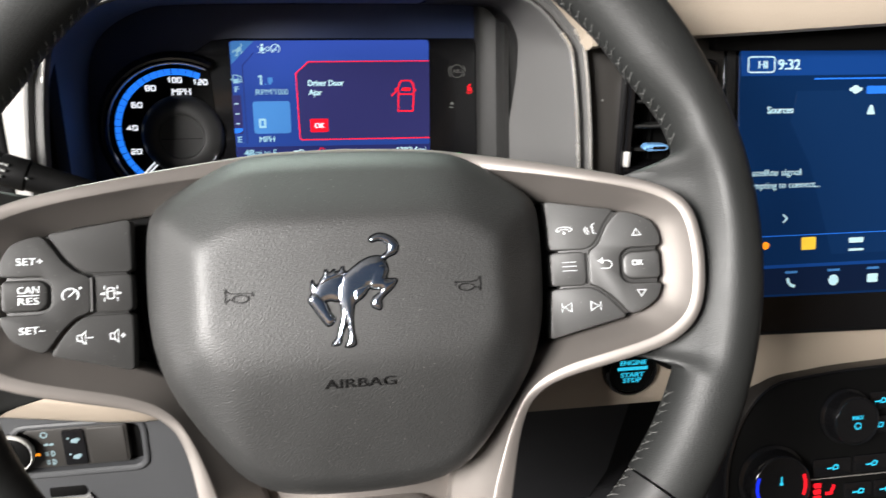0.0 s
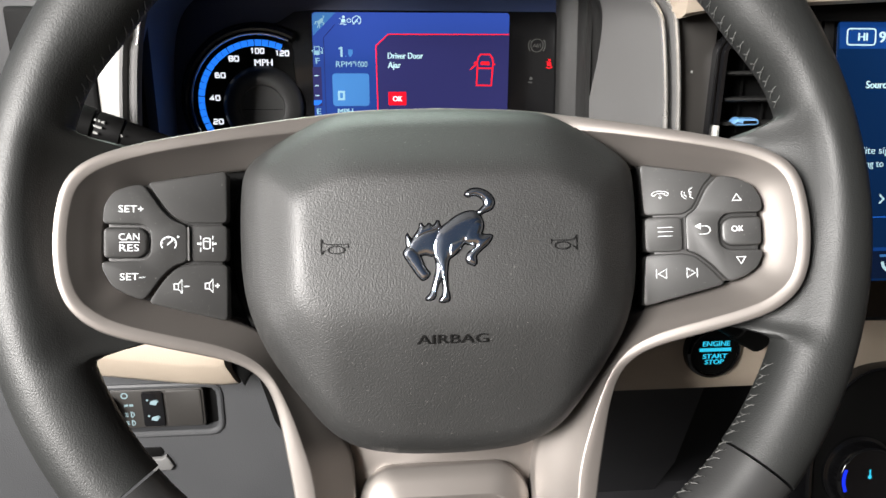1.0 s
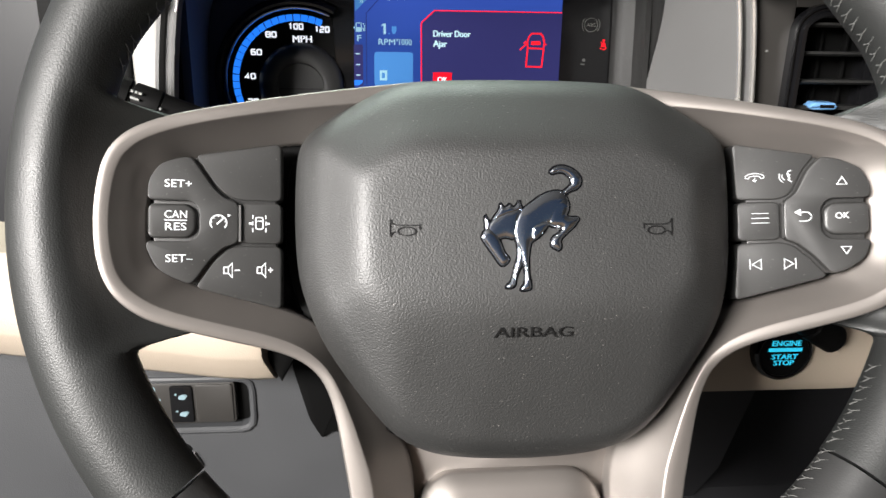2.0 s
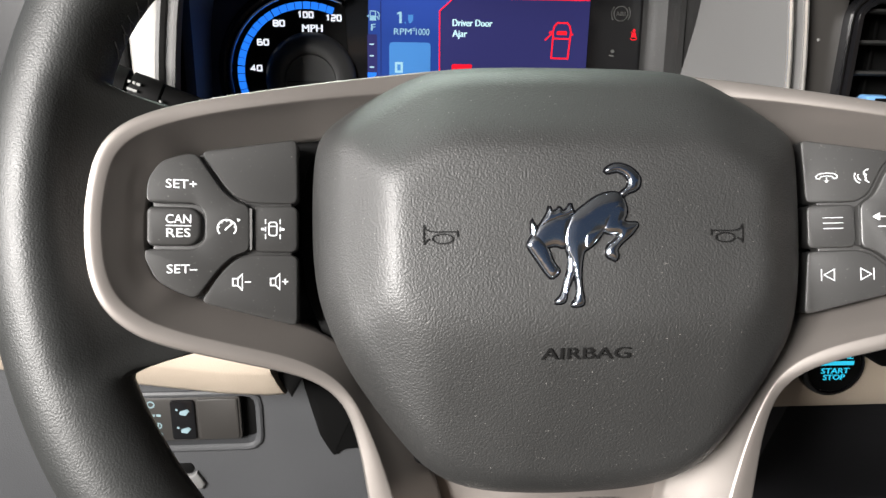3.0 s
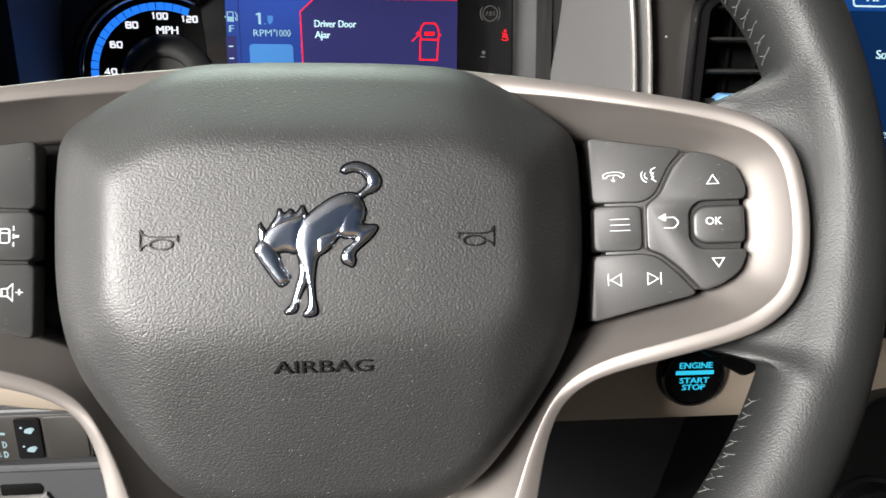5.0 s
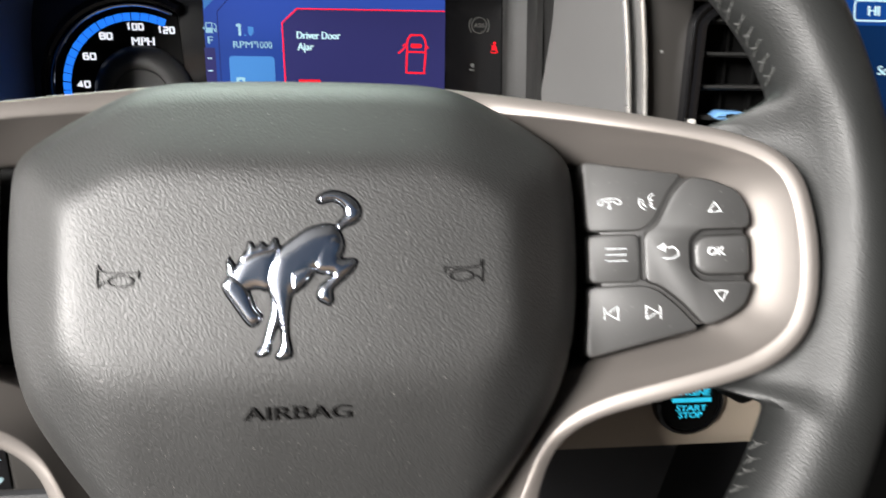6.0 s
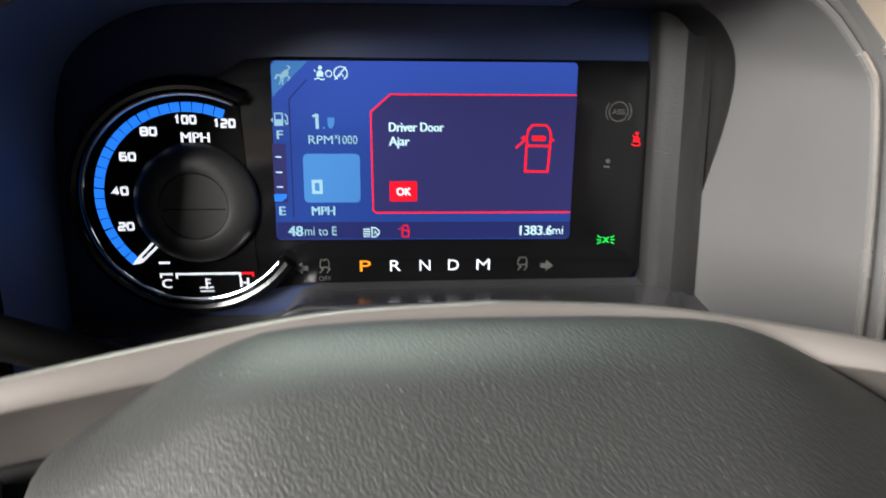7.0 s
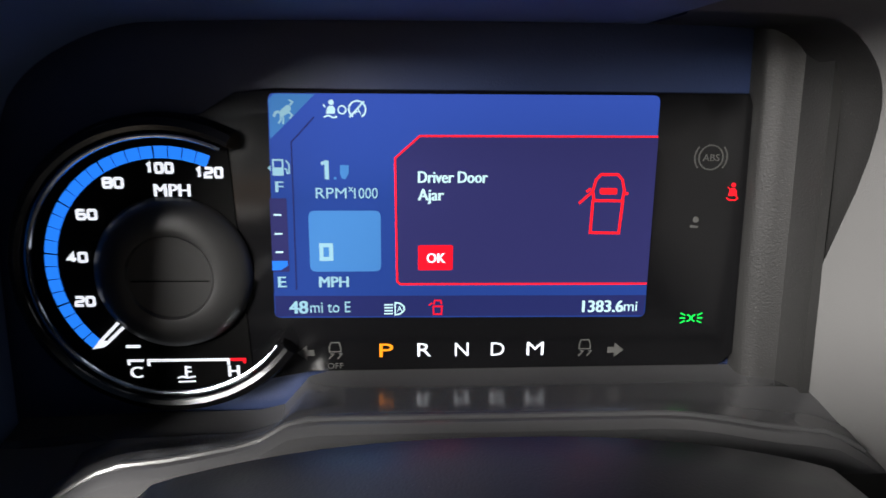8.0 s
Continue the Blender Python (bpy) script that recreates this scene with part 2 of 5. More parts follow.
def tube(pts, r, n=8):
    """A round bar through points in space; r may be a list."""
    pts = [Vector(p) for p in pts]
    rs = r if isinstance(r, (list, tuple)) else [r] * len(pts)
    rings = []
    for i, p in enumerate(pts):
        d = (pts[min(i + 1, len(pts) - 1)] - pts[max(i - 1, 0)]).normalized()
        a = d.cross(Vector((0, 0, 1)) if abs(d.z) < 0.9 else Vector((1, 0, 0))).normalized()
        b = d.cross(a)
        rings.append([tuple(p + (a * math.cos(t) + b * math.sin(t)) * rs[i]) for t in (2 * math.pi * k / n for k in range(n))])
    return loft(rings)


def lathe(profile, cx=0.0, cy=0.0, n=40, cap_first=True, cap_last=True):
    """Radius and height along w, turned about the axis through cx, cy."""
    return loft([[(cx + r * math.cos(2 * math.pi * i / n), cy + r * math.sin(2 * math.pi * i / n), w) for i in range(n)] for r, w in profile], cap_first, cap_last)


def arc(cx, cy, r, a0, a1, n=24):
    return [(cx + r * math.cos(radians(a0 + (a1 - a0) * i / n)), cy + r * math.sin(radians(a0 + (a1 - a0) * i / n))) for i in range(n + 1)]


def writing(body, cx, cy, height, top, width=None, bold=0.0, thick=0.25, align="CENTER"):
    """Letters of the built-in font as a mesh; height is that of a capital."""
    cu = bpy.data.curves.new("letters", "FONT")
    cu.body, cu.size, cu.align_x, cu.align_y = body, 1.0, "LEFT", "BOTTOM_BASELINE"
    cu.resolution_u = 3
    ob = bpy.data.objects.new("letters", cu)
    scene.collection.objects.link(ob)
    dg = bpy.context.evaluated_depsgraph_get()
    me = bpy.data.meshes.new_from_object(ob.evaluated_get(dg))
    bm = bmesh.new()
    bm.from_mesh(me)
    bpy.data.objects.remove(ob)
    bpy.data.curves.remove(cu)
    bpy.data.meshes.remove(me)
    x0, x1 = min(v.co.x for v in bm.verts), max(v.co.x for v in bm.verts)
    k = height / 0.70
    kx = width / (x1 - x0) if width else k
    t = level(top)
    span = (x1 - x0) * kx
    left = cx - span / 2 if align == "CENTER" else cx
    for v in bm.verts:
        u, w = left + (v.co.x - x0) * kx, cy - height / 2 + v.co.y * k
        v.co = (u * MM, w * MM, t(u, w) * MM)
    bmesh.ops.recalc_face_normals(bm, faces=bm.faces)
    if bm.faces and sum(f.normal.z for f in bm.faces) < 0:
        bmesh.ops.reverse_faces(bm, faces=bm.faces)
    ret = bmesh.ops.extrude_face_region(bm, geom=list(bm.faces))
    for g in ret["geom"]:
        if isinstance(g, bmesh.types.BMVert):
            g.co.z += thick * MM
    bmesh.ops.recalc_face_normals(bm, faces=bm.faces)
    if bold:
        # a second strike, a little aside and lower, makes the strokes heavier
        twin = bm.copy()
        for v in twin.verts:
            v.co.x += height * 0.09 * MM
            v.co.z -= 0.04 * MM
        bm = joined(bm, twin)
    return bm


def mirror(poly):
    return [(-u, v) for u, v in poly][::-1]


def smoothed(poly, times=2):
    """Corners cut, so that a rough outline becomes a soft one."""
    for _ in range(times):
        out = []
        for p, q in zip(poly, poly[1:] + poly[:1]):
            out += [tuple(0.75 * a + 0.25 * b for a, b in zip(p, q)), tuple(0.25 * a + 0.75 * b for a, b in zip(p, q))]
        poly = out
    return poly


def reach(poly, cx, cy, a):
    """How far the outline lies from a point inside it in the direction a."""
    d, best = Vector((math.cos(a), math.sin(a))), 1.0
    for p, q in zip(poly, poly[1:] + poly[:1]):
        p, q = Vector(p) - Vector((cx, cy)), Vector(q) - Vector((cx, cy))
        e = q - p
        den = d.x * e.y - d.y * e.x
        if abs(den) < 1e-9:
            continue
        s, t = (p.x * e.y - p.y * e.x) / den, (p.x * d.y - p.y * d.x) / den
        if s > 0 and -1e-6 <= t <= 1 + 1e-6:
            best = max(best, s)
    return best


def resampled(poly, n):
    """n points at even steps round a closed outline, from its first point."""
    pts = [Vector(p) for p in poly] + [Vector(poly[0])]
    run = [0.0]
    for a, b in zip(pts, pts[1:]):
        run.append(run[-1] + (b - a).length)
    out, k = [], 0
    for i in range(n):
        s = run[-1] * i / n
        while run[k + 1] < s:
            k += 1
        f = (s - run[k]) / max(run[k + 1] - run[k], 1e-9)
        out.append(tuple(pts[k].lerp(pts[k + 1], f)))
    return out


def smoothstep(a, b, x):
    t = min(1, max(0, (x - a) / (b - a)))
    return t * t * (3 - 2 * t)


# ---- the place: a closed cabin round the driver's seat ----
def cabin():
    def wall(name, x0, x1, y0, y1, z0, z1, mat, label):
        bm = bmesh.new()
        bmesh.ops.create_cube(bm, size=1)
        for v in bm.verts:
            v.co = ((x0 + x1) / 2 + v.co.x * (x1 - x0), (y0 + y1) / 2 + v.co.y * (y1 - y0), (z0 + z1) / 2 + v.co.z * (z1 - z0))
        bmesh.ops.bevel(bm, geom=list(bm.edges), offset=0.004, segments=2, affect="EDGES")
        return tagged(part(name, bm, mat), label, "wall", kind="structure")
    tagged(wall("floor", -0.95, 1.30, -1.30, 1.0, 0.40, 0.44, CARPET, "dark carpeted vehicle floor"), category="floor")
    tagged(wall("ceiling", -0.60, 1.30, -0.95, 0.40, 1.70, 1.74, ROOF, "plain light grey cabin headliner"), category="ceiling")
    wall("wall_back", -0.95, 1.30, -1.34, -1.302, 0.44, 1.20, TAN, "plain tan upholstered wall behind the seat")
    wall("wall_right", 1.302, 1.34, -1.30, 1.0, 0.44, 1.70, DARK_TRIM, "plain dark panel on the passenger side")
    # added out of view, only to keep rear sky light off the wheel
    wall("sky_blocker_back", 0.60, 1.30, -1.34, -1.302, 1.204, 1.70, DARK_TRIM, "unseen dark panel added above the rear upholstery to block sky light")
    wall("wall_left", -0.99, -0.95, -1.30, 1.0, 0.44, 0.96, DARK_TRIM, "plain dark lower half of the driver's door")
    wall("wall_front", -0.95, 1.30, 0.90, 0.94, 0.44, 1.16, ROUGH_DARK, "dark firewall behind the dashboard")


cabin()

# ---- dashboard ----
HOOD_FRONT = [(-169, -80), (-167, 17), (-159, 80), (-150, 97), (-128, 111), (-106, 116), (94, 118), (116, 113), (136, 92), (141, 82), (149, 20), (153, -80)]
HOOD_BACK = [(-174, -75), (-172, 40), (-166, 78), (-154, 95), (-130, 108), (-106, 112), (100, 113), (110, 109), (116, 99), (118, 80), (122, 20), (126, -75)]


def dashboard():
    d = thing("dashboard", facing(0, 0, 0), "beige soft-touch dashboard with dark panels round the steering wheel", "dashboard")
    # beige pad over the instrument hood, wrapped round its upper edge
    top = [(-160.5, 72)] + HOOD_FRONT[2:-2]
    n = len(top)

    def ring(off, back, drop=0.0):
        out = []
        for i, (u, v) in enumerate(top):
            p, q = Vector(top[max(i - 1, 0)]), Vector(top[min(i + 1, n - 1)])
            e = (q - p).normalized()
            out.append((u - e.y * off, v + e.x * off - drop, -back))
        return out
    rings = [ring(o, b, dr) for o, b, dr in ((8.5, 168, 0), (9.5, 154, 0), (12, 149, 0), (17, 148, 0), (24, 152, 0), (33, 163, 0), (60, 215, 6), (90, 330, 14))]
    part("upper_pad", loft(rings, False, False, closed=False), BEIGE, d, "beige pad wrapped over the instrument hood")
    # pad to the right, over the touchscreen
    prof = [(-172, 99), (-152, 95), (-144, 93), (-139, 95), (-137, 101), (-139, 112), (-150, 128), (-200, 142), (-330, 150), (-330, 130), (-180, 112)]
    rings = []
    for x, lift, out in ((146, -6, 0), (170, -2, 0), (205, 0, 0), (260, 3, 2), (340, 8, 4), (440, 12, 5), (620, 12, 5)):
        rings.append([(x, v + lift, w + out) for w, v in prof])
    part("side_pad", loft(rings), BEIGE, d, "beige pad over the touchscreen")
    # lower beige rail, in two lengths either side of the column
    prof = [(-150, -92), (-140, -97), (-134, -108), (-132, -124), (-135, -141), (-141, -150), (-156, -154), (-200, -154), (-200, -92)]
    rings = [[(x, v, w - dy) for w, v in prof] for x, dy in ((106, 4), (110, 0), (235, 0), (300, 6), (400, 10), (620, 10))]
    part("lower_rail", loft(rings), BEIGE, d, "beige lower rail round the start button")
    prof = [(-150, -70), (-138, -82), (-133.5, -98), (-132.6, -110), (-134, -113), (-141, -127), (-146, -131), (-158, -133), (-200, -134), (-200, -70)]
    rings = [[(x, v + (-6.5 + max(0, -x - 140) * 0.15), w) for w, v in prof] for x in (-330, -260, -220, -180, -150, -128)]
    rings += [[(-124 + max(0, -v - 112) * 0.3, v - 6.5, w - 1) for w, v in prof]]
    part("lower_rail", loft(rings), BEIGE, d, "beige lower rail curving up towards the door")
    # dark wedge at the end of the left rail
    part("rail_end", slab([(-124, -98), (-104, -104), (-107, -124), (-115, -139), (-122, -126)], -143, 40, 3), BLACK, d, "black end cap of the beige rail")
    # dark strip left of the hood and satin post of the side vent
    part("side_strip", slab(box(-168, 20, 8.5, 130, 1), -173, 20, 1), BLACK, d)
    part("vent_post", slab([(-190, -40), (-172, -40), (-172, 78), (-177, 88), (-190, 88)], -171, 20, 3.5, 4), POST, d, "bright satin silver upright beside the side vent")
    part("outer_strip", slab(box(-214, 20, 46, 140, 3), -174, 20, 2), BLACK, d)
    # dark panel that holds the right vent
    part("vent_panel", joined(slab(box(167, 31, 26, 122, 3), -168, 14, 1.0), slab(box(213, 85.5, 66, 13, 1), -168.4, 14, 0.3), slab(box(213, -12, 66, 36, 1), -168.4, 14, 0.3), slab(box(243.4, 42, 7, 76, 1), -168.6, 14, 0.3)), TRIM_DARK, d, "dark bronze panel round the air vent")
    part("screw_cover", lathe([(0.8, -168.5), (0.8, -167.6), (0.5, -167.3)], 166.2, 54.6, 10), GREY_PRINT, d)
    part("gap_filler", slab(box(340, 95, 210, 20, 3), -160, 60, 1), BLACK, d)
    part("under_screen", slab(box(300, -75, 340, 60, 3), -178, 30, 1), BLACK, d)
    part("centre_backing", slab(box(140, -60, 260, 70, 3), -170, 30, 1), BLACK, d)
    return d


dashboard()


def knee_panel():
    k = thing("knee_panel", facing(0, 185, 0), "grey grained knee panel below the beige rail", "panel")
    hole = box(-182, -176, 79, 33.5, 7)
    outline = [(-420, -118), (-150, -122), (-126, -132), (-100, -134), (-62, -134), (-50, -300), (-420, -300)]
    # panel face, with a recess for the switches left open
    bm = bmesh.new()
    outer = [bm.verts.new((u * MM, v * MM, 0)) for u, v in ccw(outline)]
    inner = [bm.verts.new((u * MM, v * MM, 0)) for u, v in ccw(hole)]
    eds = [bm.edges.new((a, b)) for ring in (outer, inner) for a, b in zip(ring, ring[1:] + ring[:1])]
    bmesh.ops.triangle_fill(bm, use_beauty=True, edges=eds)
    bmesh.ops.recalc_face_normals(bm, faces=bm.faces)
    if sum(f.normal.z for f in bm.faces) < 0:
        bmesh.ops.reverse_faces(bm, faces=bm.faces)
    ex = bmesh.ops.extrude_face_region(bm, geom=list(bm.faces))
    for g in ex["geom"]:
        if isinstance(g, bmesh.types.BMVert):
            g.co.z -= 12 * MM
    bmesh.ops.recalc_face_normals(bm, faces=bm.faces)
    part("face", bm, KNEE, k)
    n = len(hole)
    lip = [[(u, v, w) for u, v in inset(hole, d)] for d, w in ((-4.5, -0.5), (-4.0, 1.2), (-2.6, 2.0), (-1.0, 1.8), (0.2, 0.2), (0.4, -10))]
    part("recess_lip", loft(lip, False, False), KNEE, k, "raised rim round the switch recess")
    part("release_recess", slab(rounded([(-207, -205.4), (-184, -205.4), (-182, -209), (-184, -213), (-207, -213)], 1.6), 0.6, 3, 0.5), BLACK, k, "dark slot of the bonnet release")
    part("release_handle", slab([(-208, -213.5), (-184, -213.4), (-180.6, -211), (-176, -220), (-178, -223.6), (-206, -224)], 3.0, 5, 1.6, 3), HOOD_PALE, k, "pale grey bonnet release handle")
    part("panel_gap", stroke(arc(-236, -178, 24, 110, 235, 14), 3.2, 0.7, 2), BLACK, k, "dark gap at the panel's end")
    part("lower_edge", slab(box(-250, -296, 330, 30, 3), 3, 20, 3), BLACK, k)
    part("kick_panel", slab(box(-250, -436, 320, 250, 6), -20, 12, 2), ROUGH_DARK, k, "dark panel down to the carpet")
    return k


knee_panel()


def light_switch():
    s = thing("light_switch_panel", facing(0, 187, 0), "black headlamp switch panel set in the grey knee panel", "switch panel")
    part("plate", slab(box(-186, -175.6, 68, 30.5, 3), 0, 6, 1), TRIM_DARK, s, "dark brown-black plate")
    part("recess_back", slab(box(-182, -176, 79, 33.5, 4), -6.5, 3, 0.3), BLACK, s)
    part("knob", lathe([(13, 0), (13, 6), (12, 9), (10.5, 10), (0.1, 10)], -224, -174, 28, cap_last=False), BLACK, s, "black rotary headlamp knob")
    part("ridge", slab(box(-224, -174, 4, 22, 1.5), 13, 4, 1), GLOSS, s)
    part("knob_edge", loft([[(-224 + (13.2 + 0.9 * math.cos(t)) * math.cos(g), -174 + (13.2 + 0.9 * math.cos(t)) * math.sin(g), 7 + 2.4 * math.sin(t)) for t in (2 * math.pi * k / 8 for k in range(8))] for g in (2 * math.pi * i / 40 for i in range(41))], False, False), PALE_KEY, s, "pale ridged edge of the knob")
    for i, v in enumerate((-165.1, -172.6, -179.8, -186.4)):
        if i == 0:
            bm = stroke(disc(-205.2, v, 2.0, 14), 0.8, 0.3, 0.2, True)
        elif i == 1:
            bm = joined(stroke([(-206, v), (-203.4, v)], 1.6, 0.3, 0.2), stroke([(-202.6, v), (-200, v)], 1.6, 0.3, 0.2))
        else:
            bm = joined(stroke(arc(-202, v, 1.9, -90, 90, 8) + [(-202, v - 1.9)], 0.7, 0.3, 0.2), stroke([(-206, v + 1.2), (-204, v + 1.2)], 0.6, 0.3, 0.2),
                        stroke([(-206, v), (-204, v)], 0.6, 0.3, 0.2), stroke([(-206, v - 1.2), (-204, v - 1.2)], 0.6, 0.3, 0.2))
        part("lamp_symbol", bm, KEY_BLUE, s)
    part("indicator", slab(box(-211.2, -179.8, 3.6, 2.0, 0.4), 0.35, 0.3, 0.1), ORANGE_LIT, s, "lit orange indicator")
    b = part("dimmer_button", slab(box(-186.6, -175.8, 14.5, 27, 2), 1.5, 3, 0.8), GLOSS, s, "black dimmer rocker")
    for v in (-170.0, -182.4):
        lamp = [slab(rounded([(-188.4, v - 1.6), (-184.6, v - 2.4), (-182.8, v + 0.2), (-183.4, v + 2.0), (-186.4, v + 1.2), (-188.0, v + 0.6)], 0.6), 1.8, 0.2, 0.05, 1), stroke([(-190.4, v + 2.2), (-189.2, v + 1.4)], 1.2, 1.8, 0.2), stroke([(-184.0, v + 1.8), (-182.6, v + 0.2)], 1.0, 1.8, 0.2)]
        part("dimmer_symbol", joined(*lamp), KEY_BLUE, b)
    part("blank", slab(box(-165.6, -175.6, 24, 27.5, 2), 0.9, 2, 0.6), TRIM_DARK, s)
    return s


light_switch()


def footwell():
    f = thing("footwell", facing(0, 330, -260), "dark plastic footwell under the dashboard", "footwell")
    part("back", slab(box(160, 60, 640, 330, 8), 0, 10, 3), ROUGH_DARK, f)
    rings = [[(u, v + 60, w) for u, v, w in ((90, -120, 30), (120, 20, 95), (150, 60, 120), (215, 70, 125), (245, 20, 90), (250, -120, 30))]]
    rings += [[(u, v - 60, w - 40) for u, v, w in rings[0]]]
    part("toe_board", slab(box(160, -203, 640, 194, 6), -12, 10, 2), ROUGH_DARK, f)
    part("duct", loft(rings), ROUGH_DARK, f, "dim moulded duct cover")
    return f


footwell()


# ---- instrument hood ----
def instrument_hood():
    h = thing("instrument_hood", facing(0, 271, 0), "deep dark hood round the instrument cluster", "instrument hood")

    def soften(pts):
        p = [Vector(q) for q in pts]
        for _ in range(2):
            q = [p[0]]
            for a, b in zip(p, p[1:]):
                q += [a.lerp(b, 0.25), a.lerp(b, 0.75)]
            p = q + [p[-1]]
        return p
    # match the outlines corner by corner, so that the side walls stay plain
    fs, bs = soften(HOOD_FRONT), soften(HOOD_BACK)
    rings = []
    for t in [i / 14 for i in range(15)]:
        ring = []
        for p, q in zip(bs, fs):
            c = q.lerp(p, t)
            bow = 5.0 * math.sin(math.pi * t) * (1 if p.x < -100 else 0)
            ring.append((c.x - bow, c.y, 110 - 110 * t))
        rings.append(ring)
    left = [r[: len(fs) - 22] for r in rings]
    # right wall: a pale front panel, then a hollow, coloured darker for the hood's shade, that runs back to the dial
    # plate
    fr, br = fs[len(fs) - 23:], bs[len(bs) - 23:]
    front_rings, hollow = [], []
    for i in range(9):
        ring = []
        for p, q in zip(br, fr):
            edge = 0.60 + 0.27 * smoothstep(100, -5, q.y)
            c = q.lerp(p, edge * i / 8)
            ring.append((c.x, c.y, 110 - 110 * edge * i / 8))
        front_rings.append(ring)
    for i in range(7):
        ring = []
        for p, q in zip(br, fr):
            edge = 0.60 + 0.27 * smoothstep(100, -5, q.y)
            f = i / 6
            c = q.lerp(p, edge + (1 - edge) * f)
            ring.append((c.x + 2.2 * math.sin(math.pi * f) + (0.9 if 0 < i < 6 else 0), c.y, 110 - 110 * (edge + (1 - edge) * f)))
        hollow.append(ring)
    part("shell", loft(left, False, False, closed=False), HOOD_BLUED, h, "dark inner wall of the hood, tinted blue for the display's glow")
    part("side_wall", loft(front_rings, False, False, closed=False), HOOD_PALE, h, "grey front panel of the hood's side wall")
    part("side_hollow", loft(hollow, False, False, closed=False), HOOD_SHADED, h, "dusty hollow beside the dials, coloured dark for the hood's shade")
    outer = [[(p.x * k, (p.y - 20) * k + 20, w) for p in fs] for k, w in ((1.10, 96), (1.12, 40), (1.12, -30))]
    part("outer_skin", loft(outer, False, False, closed=False), BLACK, h)
    part("back_panel", slab([(-190, -80), (132, -80), (132, 124), (-190, 124)], -6.6, 4, 0.5), BACK_BLUED, h, "dark panel behind the dials, tinted blue for the display's glow")
    # satin edge: two beads with a groove
    bead = []
    for off, w in ((0.0, 104), (0.0, 110), (0.8, 111.2), (2.2, 111.4), (3.2, 110), (3.8, 107.5), (7.2, 107), (7.8, 109.5), (8.6, 111.5), (10.2, 111.4), (11, 109.5), (11, 100)):
        ring = []
        for i, p in enumerate(fs):
            e = (fs[min(i + 1, len(fs) - 1)] - fs[max(i - 1, 0)]).normalized()
            ring.append((p.x - e.y * off, p.y + e.x * off, w))
        bead.append(ring)
    part("edge_trim", loft(bead, False, False, closed=False), HOOD_PALE, h, "charcoal double-beaded edge of the hood")
    right_line = [p for p in fs if p.x > 130 and p.y < 96]
    for off in (1.5, 9.4):
        part("bright_bead", tube([(p.x + off, p.y + off * 0.3, 111.0) for p in right_line], 1.5, 8), BRIGHT, h, "thin bright bead along the hood's edge")
    left_line = [p for p in fs if p.x < -120 and p.y > 60]
    part("bright_bead", tube([(p.x - 1.0, p.y + 0.8, 111.3) for p in left_line], 0.7, 8), BRIGHT, h, "thin bright bead along the hood's edge")
    # upright fillet between dial plate and right wall
    rings = [[(108.4 - 0.035 * (v + 20) + dx, v, w) for dx, w in ((0, -4), (0.4, 1.5), (2.5, 4.5), (8, 7), (13, 9.5), (15.4, 14), (16.5, 22), (20, 22), (20, -6))] for v in (-30, -10, 30, 70, 100, 113)]
    part("corner_fillet", loft(rings), HOOD_SHADED, h, "dusty upright fillet, coloured dark for the hood's shade")
    # floor: a shelf with two steps, rising to a rolled lip at the front
    prof = [(-4, -20), (3, -21.5), (16, -20.4), (17.5, -19.0), (19, -18.8), (36, -16.6), (37.5, -15.2), (39, -15), (50, -13.2), (54, -13.6), (56.5, -16), (57, -20), (56, -30), (52, -46), (-4, -46)]
    rings = []
    for x in [-172 + 322 * i / 32 for i in range(33)]:
        sag = 7 * smoothstep(60, 115, abs(x)) + 26 * smoothstep(112, 165, abs(x))
        low = 17 * (1 - smoothstep(-76, -56, x))
        rings.append([(x, v - sag * smoothstep(8, 55, w) - low * (1 - 0.55 * smoothstep(10, 50, w)), w + 0.10 * sag) for w, v in prof])
    part("shelf", loft(rings), SHELF, h, "charcoal stepped shelf below the dials")
    lip = []
    for i in range(41):
        x = -168 + 300 * i / 40
        sag = 7 * smoothstep(60, 115, abs(x)) + 26 * smoothstep(112, 165, abs(x))
        low = 17 * (1 - smoothstep(-76, -56, x))
        lip.append((x, -13.2 - sag * smoothstep(8, 55, 50) - low * 0.45, 51.0 + 0.10 * sag))
    part("shelf_lip", tube(lip, 1.1, 8), SHELF, h, "rolled front lip of the shelf")
    return h


instrument_hood()


